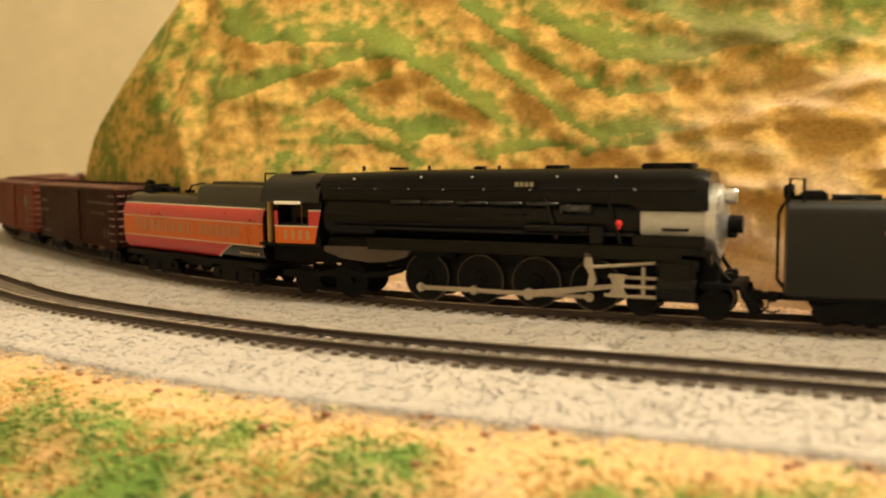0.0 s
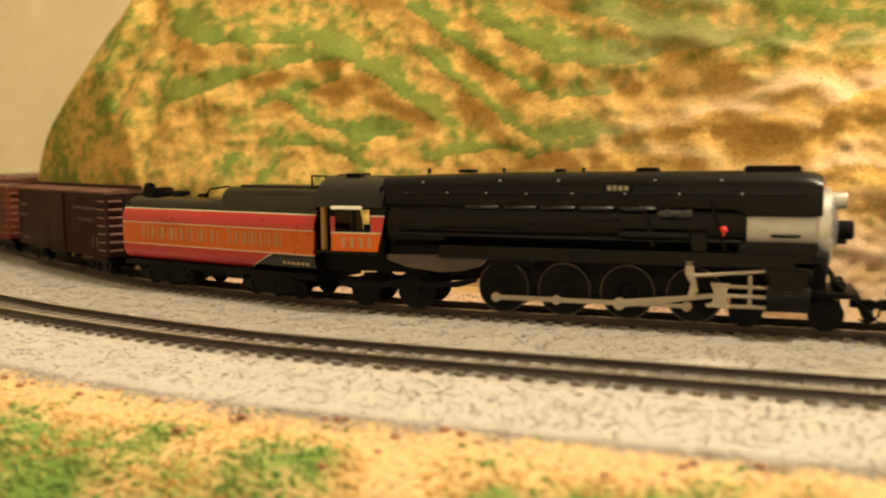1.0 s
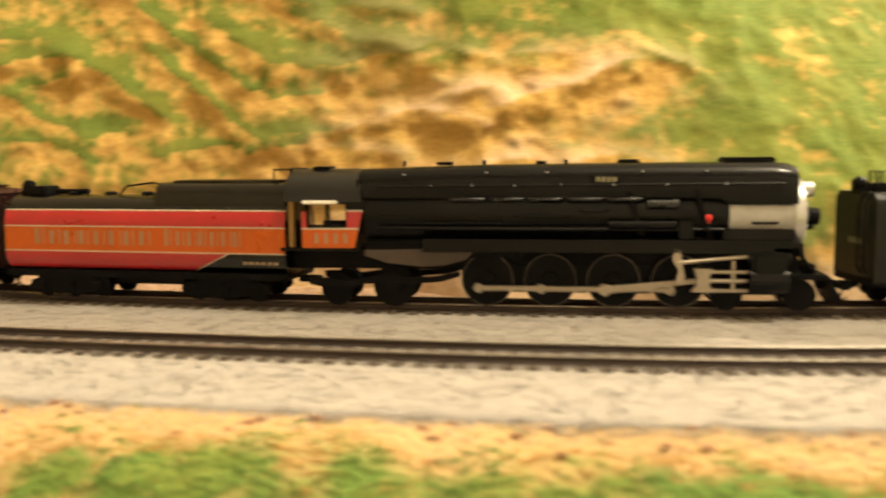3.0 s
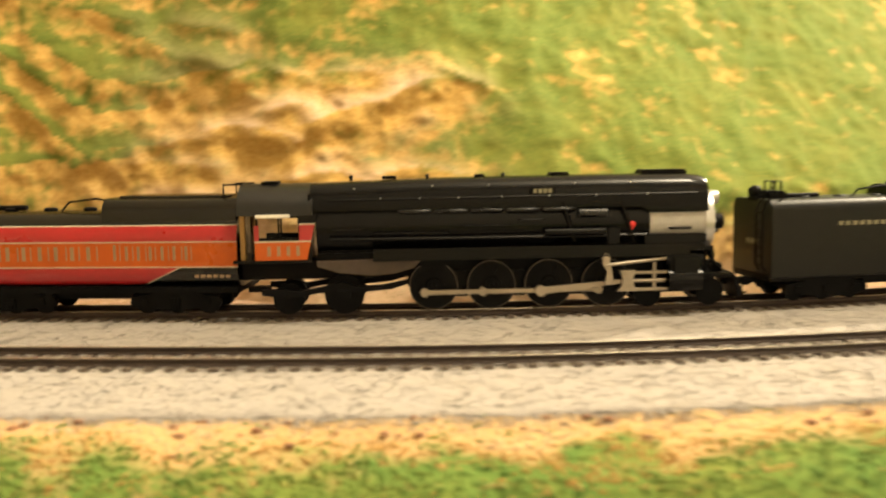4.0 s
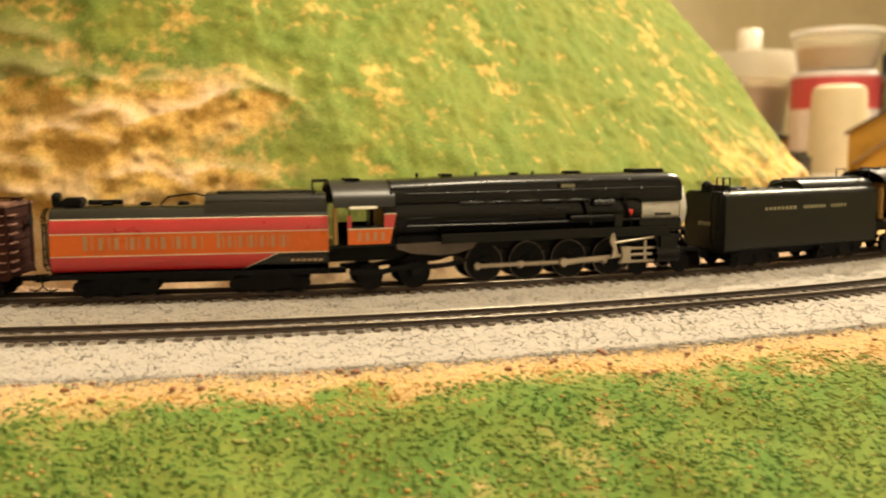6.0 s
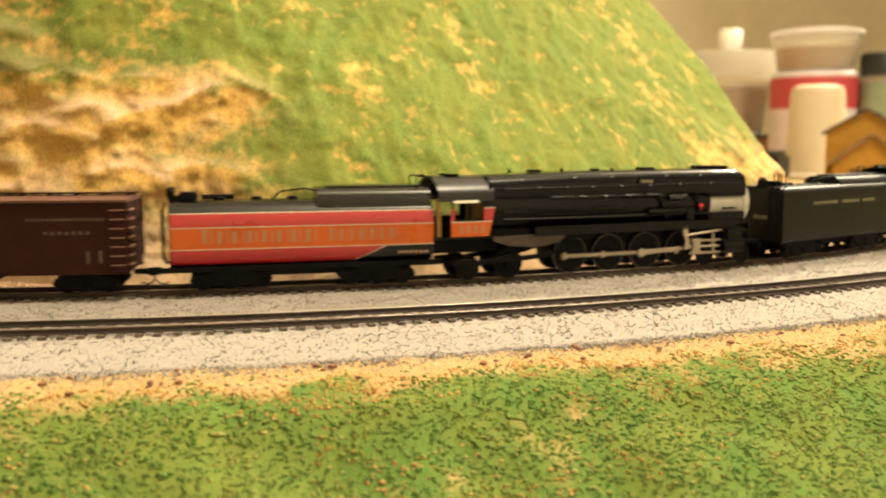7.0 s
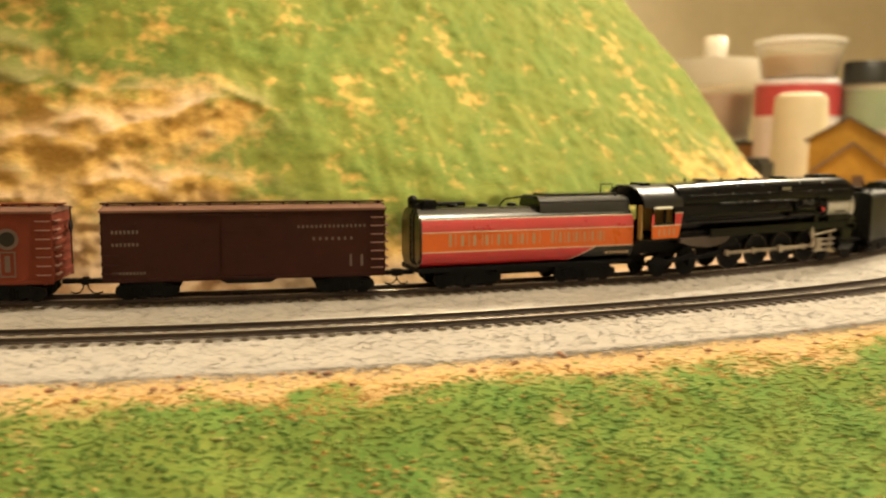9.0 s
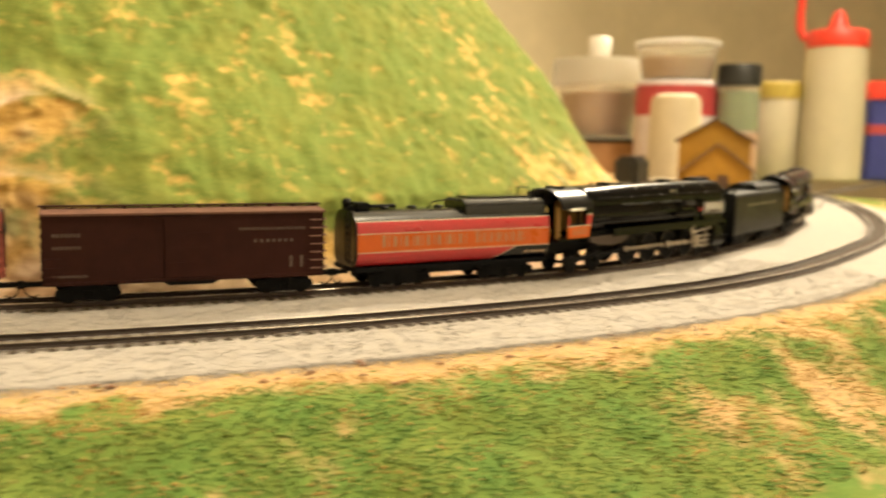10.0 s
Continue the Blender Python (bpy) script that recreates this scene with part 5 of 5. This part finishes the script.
# ---------------------------------------------------------------- loose scatter
def scatter(name, pts, sizes, material, label, flat=1.0, lean=0.05):
    """Small uneven pieces at the given places, joined into one object."""
    rng = np.random.default_rng(len(pts))
    n = len(pts)
    base = np.array(((1, 0, 0), (-1, 0, 0), (0, 1, 0), (0, -1, 0), (0, 0, 1), (0, 0, -1)), float)
    tri = np.array(((0, 2, 4), (2, 1, 4), (1, 3, 4), (3, 0, 4), (2, 0, 5), (1, 2, 5), (3, 1, 5), (0, 3, 5)))
    a = rng.uniform(0, 2 * math.pi, n)
    v = base[None] * rng.uniform(0.65, 1.3, (n, 6, 1)) * np.asarray(sizes)[:, None, None] + rng.normal(0, 0.12, (n, 6, 3)) * np.asarray(sizes)[:, None, None]
    v[:, :, 2] *= flat
    tilt = rng.normal(0, lean, n)
    c, s = np.cos(tilt)[:, None], np.sin(tilt)[:, None]
    y, z = v[:, :, 1] * c - v[:, :, 2] * s, v[:, :, 1] * s + v[:, :, 2] * c
    c, s = np.cos(a)[:, None], np.sin(a)[:, None]
    x, y = v[:, :, 0] * c - y * s, v[:, :, 0] * s + y * c
    v = np.stack((x, y, z), 2) + np.asarray(pts)[:, None, :]
    f = (tri[None] + 6 * np.arange(n)[:, None, None]).reshape(-1, 3)
    me = bpy.data.meshes.new(name)
    me.vertices.add(n * 6)
    me.vertices.foreach_set("co", (v.reshape(-1) * MM))
    me.loops.add(n * 24)
    me.loops.foreach_set("vertex_index", f.reshape(-1))
    me.polygons.add(n * 8)
    me.polygons.foreach_set("loop_start", np.arange(0, n * 24, 3))
    me.update(calc_edges=True)
    me.validate()
    me.polygons.foreach_set("use_smooth", np.ones(n * 8, bool))
    me.materials.append(material)
    return tagged(new(name, me), label, "loose cover", kind="stuff")


def bed_height(x, y, d):
    return np.interp(d, D_KEYS, Z_KEYS) + 0.12 + 0.88 * np.clip((d + 27) / 10, 0, 1) + 0.4 * ((np.abs(d) < 7.5) | (np.abs(d - SPACING) < 7.5))


rng = np.random.default_rng(5)
N = 95000
s = rng.uniform(430, 1180, N)
d = np.where(rng.uniform(0, 1, N) < 0.14, -25 - np.abs(rng.normal(0, 2.6, N)), rng.uniform(-27, 68, N))
far = np.minimum(np.abs(np.abs(d) - 4.85), np.abs(np.abs(d - SPACING) - 4.85)) > 1.0
s, d = s[far], d[far]
k = s.astype(int)
xy = OUTER[k] + OUTER_N[k] * d[:, None] + rng.normal(0, 0.4, (len(d), 2))
size = rng.uniform(0.18, 0.44, len(d))
scatter("ballast_grains", np.c_[xy, bed_height(xy[:, 0], xy[:, 1], d) + 0.02], size, GRAIN, "loose grey and white ballast grains beside the rails", 0.34, 0.04)

N = 26000
s = rng.uniform(430, 1180, N)
d = rng.uniform(62, 92, N)
xy = OUTER[s.astype(int)] + OUTER_N[s.astype(int)] * d[:, None]
scatter("pale_sand", np.c_[xy, np.interp(d, D_KEYS, Z_KEYS) + 0.2], rng.uniform(0.4, 0.9, N), PALESAND, "pale pink sand at the foot of the hill", 0.5)

# turf crumbs over the foreground: pick grid places at random
M = 380000
xy = np.c_[rng.uniform(-150, 560, M), rng.uniform(-70, 260, M)]
gd = on_ground(xy[:, 0], xy[:, 1], GD)
reach = -24.2 + 2.2 * np.sin(xy[:, 0] * 0.9) * np.cos(xy[:, 1] * 0.7 + xy[:, 0] * 0.31) + rng.normal(0, 1.1, M)
xy = xy[(gd < reach) & (gd > -88)]
gg = on_ground(xy[:, 0], xy[:, 1], GG)
tone = gg + np.array([0.55 * fine_noise(x, y, 17, 21) + 0.36 * fine_noise(x, y, 8, 23) + 0.25 * fine_noise(x, y, 3.2, 29) for x, y in xy])
pts = np.c_[xy, on_ground(xy[:, 0], xy[:, 1], GZ) - 0.05]
pick = xy
size = rng.uniform(0.2, 0.46, len(pick)) * rng.uniform(0.8, 1.35, len(pick))
is_green = rng.uniform(0, 1, len(pick)) < 1 / (1 + np.exp((0.37 - tone) / 0.08))
bare = (gg < 0.08) & (rng.uniform(0, 1, len(pick)) < 0.2)
scatter("green_turf", pts[is_green], size[is_green] * 1.55, GREENFOAM, "clumpy green ground foam in the foreground", 0.45, 0.04)
sandy = gg < 0.08
scatter("verge_sand", pts[sandy & ~bare], size[sandy & ~bare] * 1.0, SANDGRAIN, "pale pinkish sand along the ballast edge", 0.5)
keep = ~is_green & ~sandy
scatter("ochre_turf", pts[keep], size[keep] * 1.4, TANFOAM, "ochre and straw coloured ground foam", 0.4, 0.04)

# crumbs on the hill
HN = HILL_COLS + 1
hv = np.array([v.co for v in hill.data.vertices])[:HN * HILL_ROWS] / MM
hg = np.array([e.value for e in hill.data.attributes["green"].data])[:HN * HILL_ROWS]
hs = np.array([e.value for e in hill.data.attributes["sand"].data])[:HN * HILL_ROWS]
ok = np.flatnonzero((hv[:, 2] > -3) & (hv[:, 2] < 128) & (np.arange(len(hv)) % HN < HILL_COLS) & (np.arange(len(hv)) < HN * (HILL_ROWS - 1)))
pick = rng.choice(ok, 120000)
pts = hv[pick] + rng.uniform(0, 1, (len(pick), 1)) * (hv[pick + 1] - hv[pick]) + rng.uniform(0, 1, (len(pick), 1)) * (hv[pick + HN] - hv[pick])
tone = hg[pick] + np.array([0.22 * noise.noise(Vector(p) / 9) + 0.26 * noise.noise(Vector(p) / 3) for p in pts.tolist()])
size = rng.uniform(0.12, 0.34, len(pick))
pts[:, 1] += 0.1
g = rng.uniform(0, 1, len(pick)) < 1 / (1 + np.exp((0.43 - tone) / 0.17))
scatter("hill_green_turf", pts[g], size[g], HILLGREEN, "fine green ground foam on the hill", 0.45)
o = ~g & (rng.uniform(0, 1, len(pick)) < 0.5) & (hs[pick] < 0.3)
scatter("hill_ochre_turf", pts[o], size[o] * 0.8, HILLTAN, "fine ochre ground foam on the hill", 0.45)


# dark stray stones along the sand strip
STONE = paint("stray_stone", (0.23, 0.105, 0.05), 0.85, 0, 0.4, 500, 0.5)


def stone_mesh(k):
    bm = bmesh.new()
    bmesh.ops.create_icosphere(bm, subdivisions=1, radius=1.0)
    for v in bm.verts:
        v.co *= 1 + 0.28 * noise.noise(v.co * 1.7 + Vector((k * 3.1, 0, 0)))
        v.co.z *= 0.62
    bmesh.ops.scale(bm, vec=(MM, MM, MM), verts=bm.verts)
    me = bpy.data.meshes.new("stone")
    bm.to_mesh(me)
    bm.free()
    me.materials.append(STONE)
    return me


STONES = [stone_mesh(k) for k in range(4)]
for i in range(110):
    k = int(rng.uniform(520, 1080))
    dd = -26 - abs(rng.normal(0, 1)) * 7
    x, y = OUTER[k] + OUTER_N[k] * dd
    ob = new("stone", STONES[i % 4])
    r = rng.uniform(0.35, 0.9)
    ob.matrix_basis = pose(x * MM, y * MM, (np.interp(dd, D_KEYS, Z_KEYS) + 0.4 * r) * MM, 0, 0, rng.uniform(0, 360)) @ Matrix.Diagonal((r * 1.3, r, r, 1))
    tagged(ob, "small reddish brown stone on the sandy verge", "stone", "stray stones on the verge")

lay_ties(OUTER, outer_track, 480, 1560)
lay_ties(INNER, inner_track, 440, 1460)


# ---------------------------------------------------------------- movement
SPEED, START = 35.25, 600.0      # mm a second; place of the rear driving axle at the start


def car_pose(s, back, ahead):
    """A vehicle on the inner line whose bogies stand at s + back and s + ahead; its origin is at s."""
    a, b = on_line(INNER, s + back), on_line(INNER, s + ahead)
    d = (b - a) / np.linalg.norm(b - a)
    o = a - d * back
    return pose(o[0] * MM, o[1] * MM, 0, 0, 0, math.degrees(math.atan2(d[1], d[0])))


def motions():
    ts = [0.25 * k for k in range(41)]

    def run(ob, offset, back, ahead):
        walk(ob, [(t, car_pose(START + SPEED * t + offset, back, ahead)) for t in ts])

    run(daylight_loco[0], 0, -10, 45)
    run(daylight_tender, -46.5, -54.5, -14)
    for k, c in enumerate(cars):
        run(c, -46.5 - 70.5 - 9.5 - 39 - 89.5 * k, -27.5, 27.5)
    run(lead_tender, 149.5, -54.5, -14)
    run(lead_loco[0], 149.5 + 46.5, -10, 45)
    fine = [0.1 * k for k in range(101)]
    for loco, phase in ((daylight_loco, -114.0), (lead_loco, 20.0)):
        _, drivers, sides, mains, heads = loco
        turn = [phase - 368.0 * t for t in fine]
        for w, x in zip(drivers, DRIVERS):
            walk(w, [(t, pose(x * MM, 0, DRIVER_R * MM, 0, -a, 0)) for t, a in zip(fine, turn)])
        for side_rod, main_rod, head, sgn in zip(sides, mains, heads, (-1, 1)):
            r1, r2, r3 = [], [], []
            for t, a in zip(fine, turn):
                u, v = 2.6 * math.cos(radians(a)), DRIVER_R + 2.6 * math.sin(radians(a))
                px = 27.3 + u
                hx, hz = px + math.sqrt(20.5 ** 2 - (6.3 - v) ** 2), 6.3
                tilt = math.degrees(math.atan2(hz - v, hx - px))
                r1.append((t, pose(u * MM, 0, v * MM)))
                r2.append((t, pose(px * MM, 0, v * MM, 0, -tilt, 0)))
                r3.append((t, pose(hx * MM, 0, hz * MM)))
            walk(side_rod, r1)
            walk(main_rod, r2)
            walk(head, r3)


motions()
